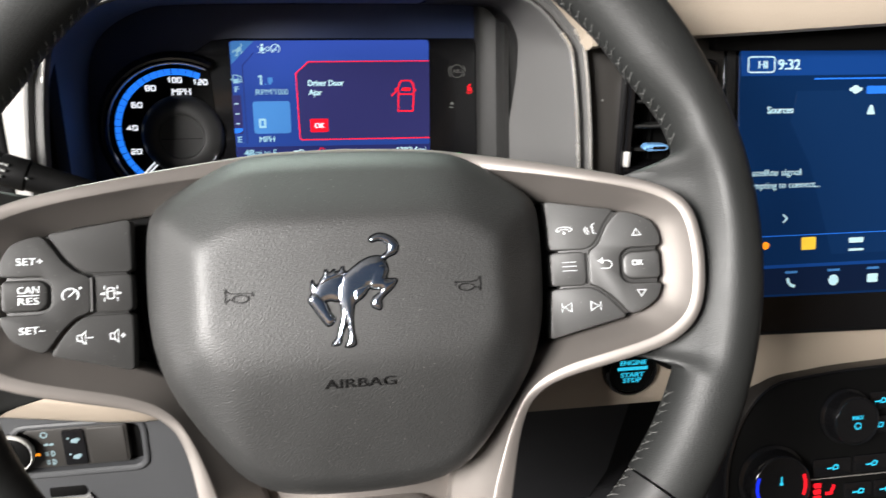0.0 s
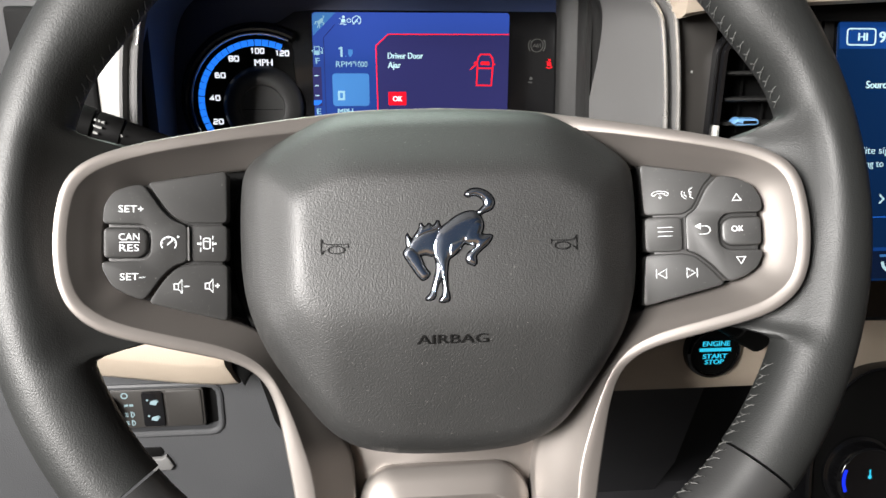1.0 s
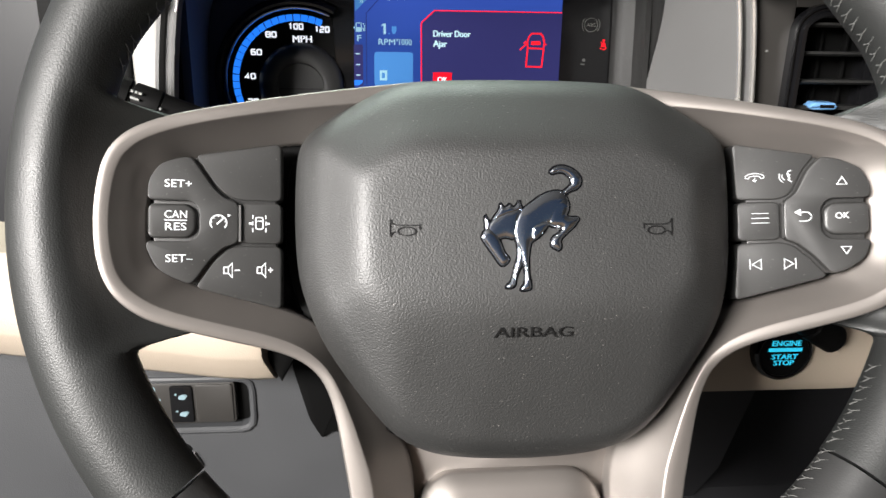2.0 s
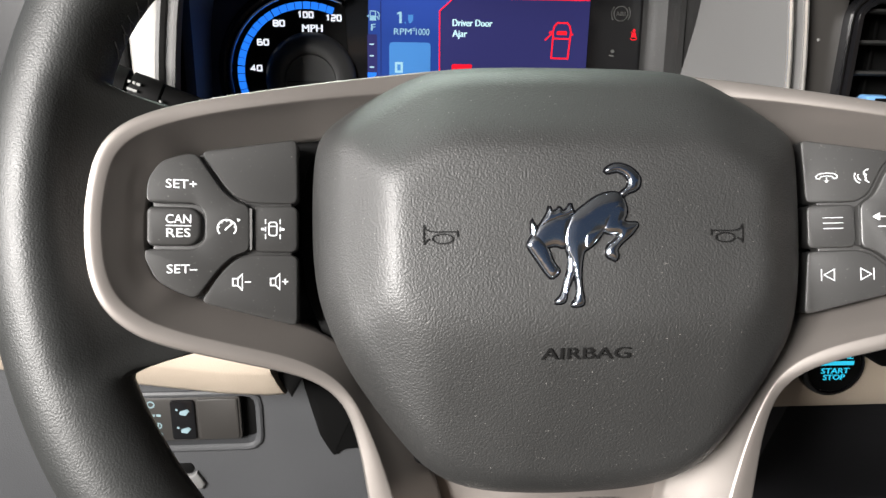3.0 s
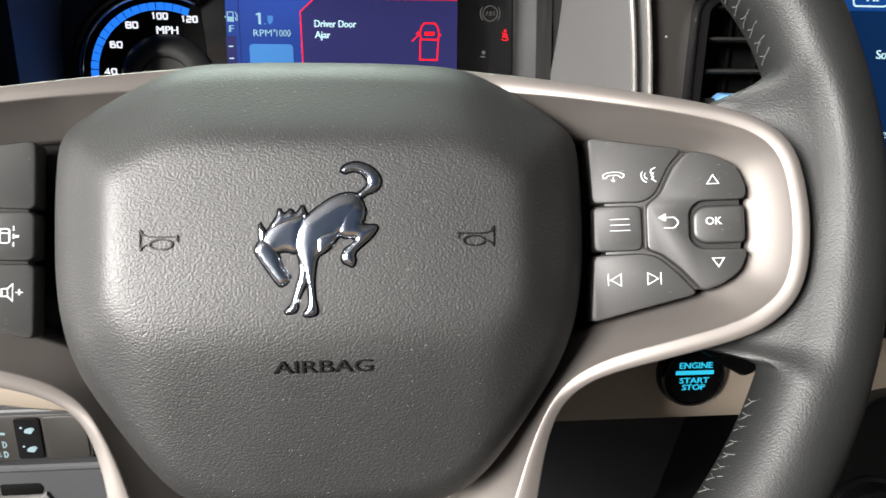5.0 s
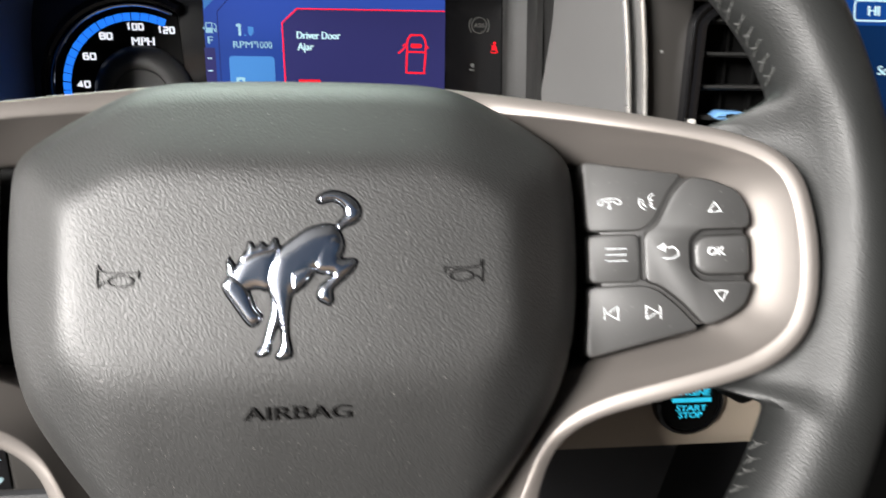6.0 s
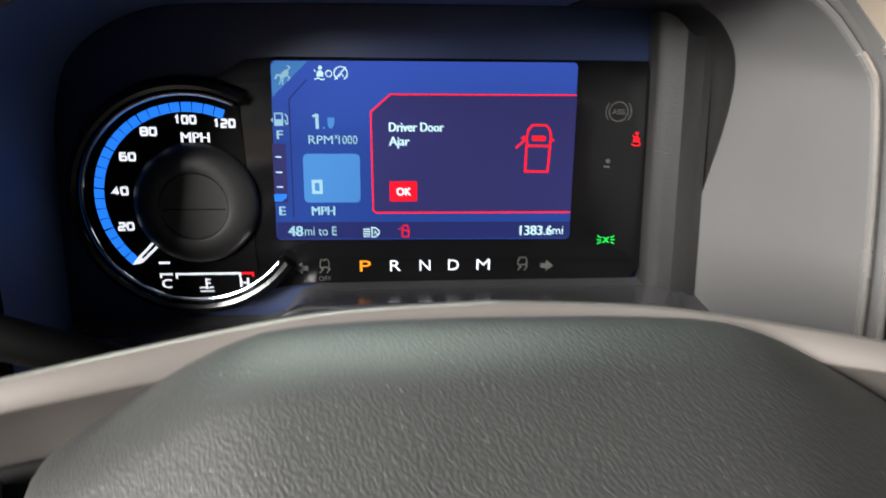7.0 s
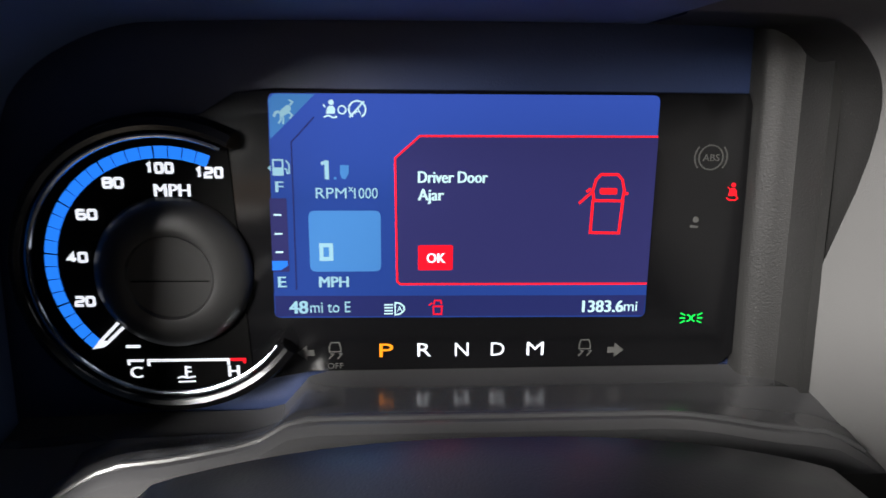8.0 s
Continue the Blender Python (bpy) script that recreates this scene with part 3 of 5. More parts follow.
def column_shroud():
    s = thing("steering_column_shroud", facing(0, 0, 0), "dark plastic shroud over the steering column", "column shroud")
    rings = []
    for y, top, half in ((80, -16, 86), (84, 3, 90), (92, 8, 94), (120, 10.5, 97), (150, 10, 99), (168, 8, 100), (176, 3, 98), (180, -9, 94)):
        ring = [(-half - 6, -60, -y), (-half - 4, -34, -y)]
        for i in range(33):
            u = half * (i / 16 - 1)
            ring.append((u, top - 15 * abs(u / half) ** 2.3 - 7 * smoothstep(0.86, 1.0, abs(u / half)), -y))
        ring += [(half + 4, -34, -y), (half + 6, -60, -y)]
        ring += [(60, -110, -y), (-60, -110, -y)]
        rings.append(ring)
    part("upper_shell", loft(rings), HUMP, s, "dark rounded upper shell")
    rings = [[(u * k, v, -y) for u, v in ((-60, -60), (-72, -100), (-70, -150), (-40, -170), (40, -170), (70, -150), (72, -100), (60, -60))] for y, k in ((60, 0.9), (66, 1.0), (230, 1.1))]
    part("lower_shell", loft(rings), BLACK, s, "black lower shell of the column")
    part("boot", slab(rounded([(-117, -118), (-60, -118), (-60, -196), (-90, -198), (-96, -203), (-104, -188), (-113, -152)], 3), -182, 14, 2), BLACK, s, "black rubber boot beside the column")
    return s


column_shroud()


def stalk(name, inner, outer, r, label):
    s = thing(name, facing(0, 0, 0), label, "stalk")
    a, b = Vector(inner), Vector(outer)
    d = b - a
    part("arm", tube([a, a + d * 0.4, a + d * 0.73], [r * 0.7, r * 0.75, r * 0.92], 18), BLACK, s)
    part("grip", tube([a + d * 0.735, a + d * 0.74, a + d * 0.835, a + d * 0.84], [r * 0.94, r, r * 1.02, r * 0.97], 18), BLACK, s, "black grip with printed symbols")
    part("end_ring", tube([a + d * 0.848, a + d * 0.855, a + d * 0.985, a + d], [r * 0.98, r * 1.1, r * 1.12, r * 0.9], 18), BLACK, s, "turnable black end ring")
    return s


turn = stalk("turn_signal_stalk", (-78, -8.5, -140), (-196, 36.5, -124), 8.5, "black turn signal stalk with printed symbols on the column")
for u, v, wd, w0 in ((-174.6, 34.0, 1.0, -118.6), (-172.8, 33.4, 1.0, -118.6), (-170.9, 32.7, 1.5, -118.6), (-173.4, 30.6, 4.0, -117.0), (-174.8, 27.5, 2.4, -116.8)):
    part("symbol", stroke([(u - wd / 2, v + wd * 0.18), (u + wd / 2, v - wd * 0.18)], 1.1, w0, 1.5), GREY_PRINT, turn)
part("symbol", stroke([(-162.4, 26.0), (-161.8, 25.0)], 0.8, -118.2, 1.5), GREY_PRINT, turn)
stalk("wiper_stalk", (82, -30, -105), (211, -107, -122), 8.0, "plain black wiper stalk on the steering column")


# ---- instrument cluster ----
def numerals(txt, cx, cy, width, height, top):
    """Squared dial numerals."""
    shapes = {"0": [[(0, 0.12), (0.12, 0), (0.88, 0), (1, 0.12), (1, 0.88), (0.88, 1), (0.12, 1), (0, 0.88), (0, 0.12)]],
              "1": [[(0.25, 0.78), (0.6, 1), (0.6, 0)]],
              "2": [[(0, 1), (0.88, 1), (1, 0.88), (1, 0.55), (0.88, 0.5), (0.12, 0.46), (0, 0.36), (0, 0), (1, 0)]],
              "4": [[(0.7, 0), (0.7, 1), (0, 0.3), (1.05, 0.3)]],
              "6": [[(0.95, 1), (0.12, 1), (0, 0.88), (0, 0.12), (0.12, 0), (0.88, 0), (1, 0.12), (1, 0.45), (0.88, 0.56), (0, 0.56)]],
              "8": [[(0, 0.12), (0.12, 0), (0.88, 0), (1, 0.12), (1, 0.88), (0.88, 1), (0.12, 1), (0, 0.88), (0, 0.12)], [(0, 0.52), (1, 0.52)]]}
    n = len(txt)
    pitch = width / n
    w, bits = pitch - 1.25, []
    for i, ch in enumerate(txt):
        x0 = cx - width / 2 + i * pitch + 0.6
        for line in shapes[ch]:
            bits.append(stroke([(x0 + p * w, cy - height / 2 + 0.5 + q * (height - 1.0)) for p, q in line], 1.0, top, 0.3))
    return joined(*bits)


def instrument_cluster():
    c = thing("instrument_cluster", facing(0, 271, 0), "lit instrument cluster with blue display and round speedometer", "instrument cluster")
    gx, gz = -110.2, 24.0
    # gloss plate with the gauge's bulge on its left
    plate = [(-60, -19.5), (103, -19.0), (108.2, -14), (105.4, 84), (103.6, 88.6), (-70, 88.8), (-84, 87.4), (-96, 80)] + arc(gx, gz, 55, 84, 300, 24)
    part("dial_plate", slab(plate, -0.5, 6, 0.8), GLOSS, c, "gloss black dial plate")
    # ---- display, tilted plane of lit pieces
    d = part("display", slab(rounded([(-73.2, 3.2), (70.6, 2.2), (69.6, 87.6), (-72.0, 87.2)], 2.5, 4), 0.2, 1.0, 0.1, 1), NAVY_LIT, c, "blue lit display")
    L1, L2, L3 = 0.45, 0.65, 0.85
    part("corner_tile", slab([(-71.8, 71), (-55.5, 87), (-70, 87), (-71.8, 85)], L1, 0.2, 0.05, 1), TILE_LIT, d, "pale blue corner tile")
    mark = [slab(smoothed([(-68.6, 80.2), (-67.0, 82.0), (-65.2, 83.4), (-64.0, 82.6), (-64.2, 81.0), (-65.6, 79.8), (-67.2, 79.0)], 1), L2, 0.2, 0.05, 1), stroke([(-68.2, 80.8), (-69.4, 80.6), (-70.2, 79.0)], 0.9, L2, 0.2),
            stroke([(-67.6, 79.6), (-67.8, 77.8), (-68.6, 76.6)], 0.6, L2, 0.2), stroke([(-67.0, 79.4), (-66.8, 77.8), (-67.0, 76.4)], 0.6, L2, 0.2), stroke([(-64.8, 80.6), (-63.6, 79.6), (-64.6, 78.4)], 0.6, L2, 0.2), stroke([(-64.4, 83.0), (-63.4, 84.2), (-64.6, 85.0)], 0.6, L2, 0.2)]
    part("corner_mark", joined(*mark), DULL_LIT, d)
    part("alert_panel", slab([(-27.0, 17.5), (-26.5, 16.2), (70.4, 16.0), (70.0, 72.5), (-18, 72.4), (-27.2, 64.2)], L1, 0.2, 0.05, 1), PANEL_LIT, d, "indigo alert panel")
    part("alert_border", stroke([(70.2, 16.0), (-25.4, 16.4), (-26.6, 17.6), (-27.2, 64.4), (-18.2, 72.5), (69.8, 72.7)], 0.7, L2, 0.3), RED_LIT, d, "thin red border")
    part("status_strip", slab([(-72.8, 3.8), (70.0, 2.9), (70.3, 11.2), (-72.8, 12.0)], L1, 0.2, 0.05, 1), STRIP_LIT, d)
    part("alert_text", writing("Driver Door", -18.9, 57.6, 4.3, L2, 25.5, 0.012, align="LEFT"), TEXT_LIT, d)
    part("alert_text", writing("Ajar", -18.9, 51.0, 4.3, L2, 9.4, 0.012, align="LEFT"), TEXT_LIT, d)
    part("ok_box", slab(box(-12.1, 26.8, 13.2, 9.8, 0.8), L2, 0.2, 0.05, 1), RED_BOX, d, "red confirm box")
    part("ok_text", writing("OK", -12.1, 26.8, 3.7, L3, 6.8, 0.006), WHITE_LIT, d)
    car = [stroke([(46.6, 36.4), (57.6, 36.2), (58.3, 48.6), (46.9, 48.8)], 1.0, L2, 0.3, True),
           stroke([(47.2, 49.2), (46.6, 52.6), (47.6, 56.6), (49.4, 58.6), (55.8, 58.6), (57.6, 56.6), (58.6, 52.6), (58.2, 49.2)], 1.0, L2, 0.3),
           slab(box(52.6, 52.3, 6.6, 2.4, 0.8), L2, 0.3, 0.05, 1), stroke([(58.4, 51.6), (60.2, 51.4)], 1.0, L2, 0.3),
           stroke([(46.4, 52.0), (41.6, 47.6)], 0.9, L2, 0.3), stroke([(45.8, 53.4), (44.2, 52.0)], 0.9, L2, 0.3)]
    part("door_symbol", joined(*car), RED_LIT, d, "red outline of a car with an open door")
    part("rpm_value", joined(stroke([(-52.0, 56.6), (-52.0, 63.4)], 1.5, L2, 0.2), stroke([(-54.0, 62.2), (-52.0, 63.2)], 1.1, L2, 0.2)), DULL_LIT, d)
    part("rpm_value", joined(slab(box(-49.0, 57.0, 0.9, 0.9, 0.1), L2, 0.2, 0.02, 1), slab([(-47.2, 61.8), (-44.0, 61.8), (-44.0, 58.8), (-45.4, 56.6), (-46.6, 57.0), (-47.2, 58.6)], L2, 0.2, 0.05, 1)), TILE_LIT, d)
    part("rpm_text", writing("RPM", -50.6, 51.6, 4.0, L2, 11.2, 0.0), DULL_LIT, d)
    part("rpm_text", writing("x", -43.4, 53.4, 2.8, L2, 1.9, 0.0), DULL_LIT, d)
    part("rpm_text", writing("1000", -37.9, 51.6, 4.0, L2, 8.6, 0.0), DULL_LIT, d)
    part("speed_tile", slab(box(-45.9, 33.2, 26.6, 23.4, 2.4), L1, 0.2, 0.05, 1), TILE_LIT, d, "pale blue speed tile")
    part("speed_value", stroke([(-54.8, 26.5), (-51.2, 26.5), (-51.2, 31.8), (-54.8, 31.8)], 1.5, L2, 0.2, True), DULL_LIT, d)
    part("speed_text", writing("MPH", -50.6, 17.6, 4.2, L2, 10.8, 0.01), DULL_LIT, d)
    pump = [stroke([(-71.2, 58.2), (-71.2, 63.6), (-67.8, 63.6), (-67.8, 58.2)], 0.6, L2, 0.2, True), slab(box(-69.5, 59.6, 3.0, 2.6, 0.2), L2, 0.2, 0.02, 1), stroke([(-67.2, 60.4), (-66.4, 60.2), (-66.3, 58.8), (-65.5, 58.8), (-65.5, 62.0), (-66.6, 63.4)], 0.5, L2, 0.2), slab([(-73.2, 60.6), (-72.1, 61.6), (-72.1, 59.6)], L2, 0.2, 0.02, 1)]
    part("fuel_symbol", joined(*pump), DULL_LIT, d)
    part("fuel_full", writing("F", -69.4, 53.9, 4.0, L2, 2.6, 0.01), DULL_LIT, d)
    part("fuel_empty", writing("E", -69.9, 17.7, 4.2, L2, 2.8, 0.01), DULL_LIT, d)
    part("fuel_column", slab(box(-70, 35.5, 6.2, 28, 0.6), 0.35, 0.2, 0.05, 1), PANEL_LIT, d)
    for v in (43.4, 36.2, 29.2):
        part("fuel_tick", stroke([(-71.8, v), (-69.0, v)], 0.6, L2, 0.2), TEXT_LIT, d)
    part("fuel_level", slab([(-73.2, 25.8), (-67.4, 25.8), (-67.4, 24.0), (-70.0, 22.2), (-73.2, 22.2)], L2, 0.2, 0.05, 1), LINE_LIT, d, "bright blue fuel level")
    part("rule", stroke([(-64.6, 14.5), (-64.4, 70), (-56, 79)], 0.5, L1, 0.2), STRIP_LIT, d)
    part("range_text", writing("48", -67.6, 7.6, 5.0, L2, 6.8, 0.006, align="LEFT"), DULL_LIT, d)
    part("range_text", writing("mi to E", -59.6, 7.6, 4.4, L2, 15.2, 0.0, align="LEFT"), DULL_LIT, d)
    part("beam_symbol", joined(*[stroke([(-31.6, 4.6 + 1.2 * i), (-28.2, 4.6 + 1.2 * i)], 0.55, L2, 0.2) for i in range(4)],
                               stroke([(-27.4, 4.2), (-27.4, 9.0), (-25.6, 8.8), (-24.0, 7.4), (-24.0, 5.8), (-25.6, 4.4)], 0.6, L2, 0.2, True), writing("A", -25.7, 6.6, 2.2, L2)), TEXT_LIT, d)
    part("small_door_symbol", joined(stroke([(-12.6, 4.2), (-9.6, 4.2), (-9.4, 7.4), (-12.8, 7.4)], 0.6, L2, 0.2, True), stroke([(-12.6, 8.2), (-12.2, 9.8), (-10.0, 9.8), (-9.6, 8.2)], 0.6, L2, 0.2), stroke([(-13.2, 8.8), (-14.4, 7.8)], 0.5, L2, 0.2)), RED_BOX, d)
    part("odometer", writing("1383.6", 45.2, 7.0, 4.8, L2, 16.0, 0.012, align="LEFT"), TEXT_LIT, d)
    part("odometer", writing("mi", 61.8, 7.0, 4.2, L2, 5.2, 0.0, align="LEFT"), TEXT_LIT, d)
    seat = [slab(disc(-49.8, 84.2, 1.0, 10), L2, 0.2, 0.05, 1), slab([(-51.6, 80.2), (-48.6, 80.2), (-48.4, 82.0), (-49.2, 83.0), (-50.6, 83.0), (-51.4, 82.0)], L2, 0.2, 0.05, 1), stroke([(-52.6, 79.0), (-50.8, 79.6), (-49.2, 78.8), (-47.8, 79.2)], 0.6, L2, 0.2), stroke([(-52.6, 83.4), (-51.9, 82.4)], 0.5, L2, 0.2), stroke(disc(-46.0, 81.6, 1.4, 12), 0.5, L2, 0.2, True)]
    part("assist_symbol", joined(*seat), TEXT_LIT, d)
    part("assist_symbol", joined(stroke(arc(-40.6, 81.8, 3.0, -60, 240, 14), 0.6, L2, 0.2), stroke([(-43.4, 79), (-38.2, 84.6)], 0.6, L2, 0.2), writing("A", -40.4, 81.4, 2.6, L2)), TEXT_LIT, d)
    # ---- gauge
    ring = [(56.5, -2), (56.5, 4), (55.2, 7), (52.6, 8.4), (50.9, 7.6), (50.0, 5), (49.6, 0)]
    g = part("gauge_bezel", loft([[(gx + r * math.cos(radians(a)), gz + r * math.sin(radians(a)), w) for r, w in ring] for a in [62 + 262 * i / 72 for i in range(73)]], True, True), GLOSS, c, "gloss black raised bezel of the speedometer")
    part("chrome_ring", loft([[(gx + (48.8 + 0.9 * math.cos(t)) * math.cos(radians(a)), gz + (48.8 + 0.9 * math.cos(t)) * math.sin(radians(a)), 5.4 + 0.9 * math.sin(t)) for t in [2 * math.pi * k / 8 for k in range(8)]] for a in [64 + 258 * i / 80 for i in range(81)]]), SKY_TINTED_CHROME, g, "thin chrome ring")
    part("dial_face", slab(arc(gx, gz, 49.5, 62, 304, 60), 0.1, 1.2, 0.2, 1), BLACK, c, "matt black dial face")
    for i in range(24):
        a0, a1 = 226.6 - i * 6.7, 226.6 - (i + 1) * 6.7 + (0.55 if (i + 1) % 4 else 0.9)
        part("scale_segment", stroke(arc(gx - 0.8, gz, 42.3, a0, a1, 3), 4.4, 0.6, 0.4), GAUGE_BLUE, c)
    for txt, u, v, w in (("20", -144.6, 10.6, 7.8), ("40", -145.6, 27.6, 7.8), ("60", -140.6, 43.6, 7.8), ("80", -128.2, 55.2, 7.8), ("100", -111.6, 60.6, 10.6), ("120", -94.2, 59.0, 10.6)):
        part("scale_number", numerals(txt, u + (2.0 if u < -130 else 0), v, w, 4.2, 0.9), WHITE_LIT, c)
    part("scale_text", writing("MPH", -107.7, 52.6, 4.6, 0.9, 12.6, 0.01), WHITE_LIT, c)
    part("dial_boss", lathe([(29, 0.5), (28, 3.5), (25, 6), (19, 8), (16, 7.6), (15.2, 6.4), (14.6, 6.4), (0.1, 6.8)], gx + 1.0, gz - 2.6, 48, cap_last=False), material("satin_black_boss", (0.018, 0.018, 0.018), 0.42), c, "domed black dial centre")
    part("boss_line", stroke([(gx - 13, gz - 4), (gx + 15, gz - 4)], 0.4, 7.0, 0.4), BLACK, c)
    part("needle", joined(stroke([(-138.6, -5.4), (-130.4, 3.0)], 1.2, 2.2, 0.5), stroke([(-136.8, -6.6), (-128.4, 1.4)], 1.2, 2.2, 0.5), slab([(-141.4, -8.0), (-138.2, -4.2), (-135.0, -5.6), (-137.4, -7.4)], 2.0, 0.6, 0.1, 1)), WHITE_LIT, c, "short lit white needle at zero")
    part("temperature_scale", joined(stroke([(-121.6, -15.6), (-121.6, -13.4), (-91.6, -13.4), (-91.6, -15.6)], 1.0, 0.9, 0.4), stroke([(-129.0, -15.2), (-129.0, -13.4), (-123.4, -13.4)], 0.9, 0.9, 0.4), stroke([(-129.4, -7.6), (-124.2, -7.6)], 1.1, 0.9, 0.4)), WHITE_LIT, c)
    part("temperature_limit", stroke([(-90.8, -13.4), (-85.4, -13.4), (-85.4, -15.0)], 1.0, 0.9, 0.4), RED_LIT, c)
    part("temperature_text", writing("C", -126.6, -18.0, 4.6, 0.9, 4.4, 0.01), WHITE_LIT, c)
    part("temperature_text", writing("H", -89.8, -18.0, 4.6, 0.9, 4.0, 0.01), WHITE_LIT, c)
    part("temperature_symbol", joined(stroke([(-107.8, -20.4), (-107.8, -15.8)], 0.9, 0.9, 0.3), stroke([(-107.8, -16.4), (-105.8, -16.4)], 0.6, 0.9, 0.3), stroke([(-107.8, -18.2), (-105.8, -18.2)], 0.6, 0.9, 0.3), stroke([(-111.2, -20.8), (-109.4, -20.2), (-107.6, -20.8), (-104.4, -20.2)], 0.6, 0.9, 0.3), stroke([(-111.0, -22.4), (-104.4, -22.2)], 0.6, 0.9, 0.3)), WHITE_LIT, c)
    # ---- gear row and warning lamps
    for txt, u in (("P", -30.9), ("R", -16.1), ("N", -1.4), ("D", 12.8), ("M", 27.7)):
        part("gear_letter", writing(txt, u, -10.7, 5.6, -0.3, 5.4 if txt != "M" else 6.8, 0.0), ORANGE_LIT if txt == "P" else WHITE_LIT, c, "lit orange gear letter" if txt == "P" else "lit white gear letter")
    part("turn_arrow", slab([(-65.4, -11.6), (-61.6, -8.6), (-61.6, -10.4), (-58.8, -10.4), (-58.8, -12.8), (-61.6, -12.8), (-61.6, -14.6)], -0.3, 0.3, 0.05, 1), DIM_ICON, c, "unlit grey arrow")
    part("turn_arrow", slab([(63.4, -11.8), (59.6, -8.8), (59.6, -10.6), (56.8, -10.6), (56.8, -13.0), (59.6, -13.0), (59.6, -14.8)], -0.3, 0.3, 0.05, 1), DIM_ICON, c, "unlit grey arrow")
    for u in (-50.8, 47.6):
        part("skid_symbol", joined(stroke([(u - 2.2, -9.4), (u - 1.6, -7.4), (u + 1.6, -7.4), (u + 2.2, -9.4), (u + 2.2, -11.2), (u - 2.2, -11.2)], 0.5, -0.3, 0.2, True), stroke([(u - 2.4, -14.2), (u - 0.6, -12.2), (u - 1.8, -12.0)], 0.5, -0.3, 0.2), stroke([(u + 1.0, -14.2), (u + 2.6, -12.2), (u + 1.4, -12.0)], 0.5, -0.3, 0.2)), DIM_ICON, c)
    part("off_text", writing("OFF", -50.8, -17.0, 2.4, -0.3, 6.0), DIM_ICON, c)
    part("brake_lamp", joined(stroke(disc(91.0, 65.0, 4.6, 22), 0.5, -0.3, 0.2, True), stroke(arc(91, 65, 6.2, 140, 220, 8), 0.5, -0.3, 0.2), stroke(arc(91, 65, 6.2, -40, 40, 8), 0.5, -0.3, 0.2), writing("ABS", 91, 65, 2.6, -0.3, 6.4)), DIM_ICON, c, "unlit grey brake lamp symbol")
    part("belt_lamp", joined(slab(disc(100.9, 54.6, 0.9, 10), -0.2, 0.3, 0.05, 1), slab([(99.2, 50.4), (102.6, 50.4), (102.2, 52.6), (101.5, 53.4), (100.3, 53.4), (99.6, 52.6)], -0.2, 0.3, 0.05, 1), stroke([(98.6, 49.6), (99.8, 48.8), (102.0, 48.8), (103.2, 49.6)], 0.5, -0.2, 0.3), stroke([(98.8, 53.8), (103.0, 49.6)], 0.45, -0.1, 0.3)), RED_LIT, c, "lit red seat belt lamp")
    part("side_lamp", joined(stroke(arc(88.0, 1.3, 1.3, -90, 90, 8), 0.6, -0.3, 0.2), stroke(arc(91.2, 1.3, 1.3, 90, 270, 8), 0.6, -0.3, 0.2), stroke([(87.2, 0.2), (85.2, -0.8)], 0.5, -0.3, 0.2), stroke([(87.2, 2.4), (85.2, 3.4)], 0.5, -0.3, 0.2), stroke([(92.0, 0.2), (94.0, -0.8)], 0.5, -0.3, 0.2), stroke([(92.0, 2.4), (94.0, 3.4)], 0.5, -0.3, 0.2), stroke([(87.2, 1.3), (85.0, 1.3)], 0.5, -0.3, 0.2), stroke([(92.0, 1.3), (94.2, 1.3)], 0.5, -0.3, 0.2)), GREEN_LIT, c, "lit green side lamp symbol")
    part("bag_lamp", joined(slab(disc(87.6, 41.2, 1.2, 10), -0.3, 0.2, 0.05, 1), stroke([(85.6, 38.6), (88.6, 38.2)], 0.9, -0.3, 0.2)), DIM_ICON, c)
    return c


instrument_cluster()


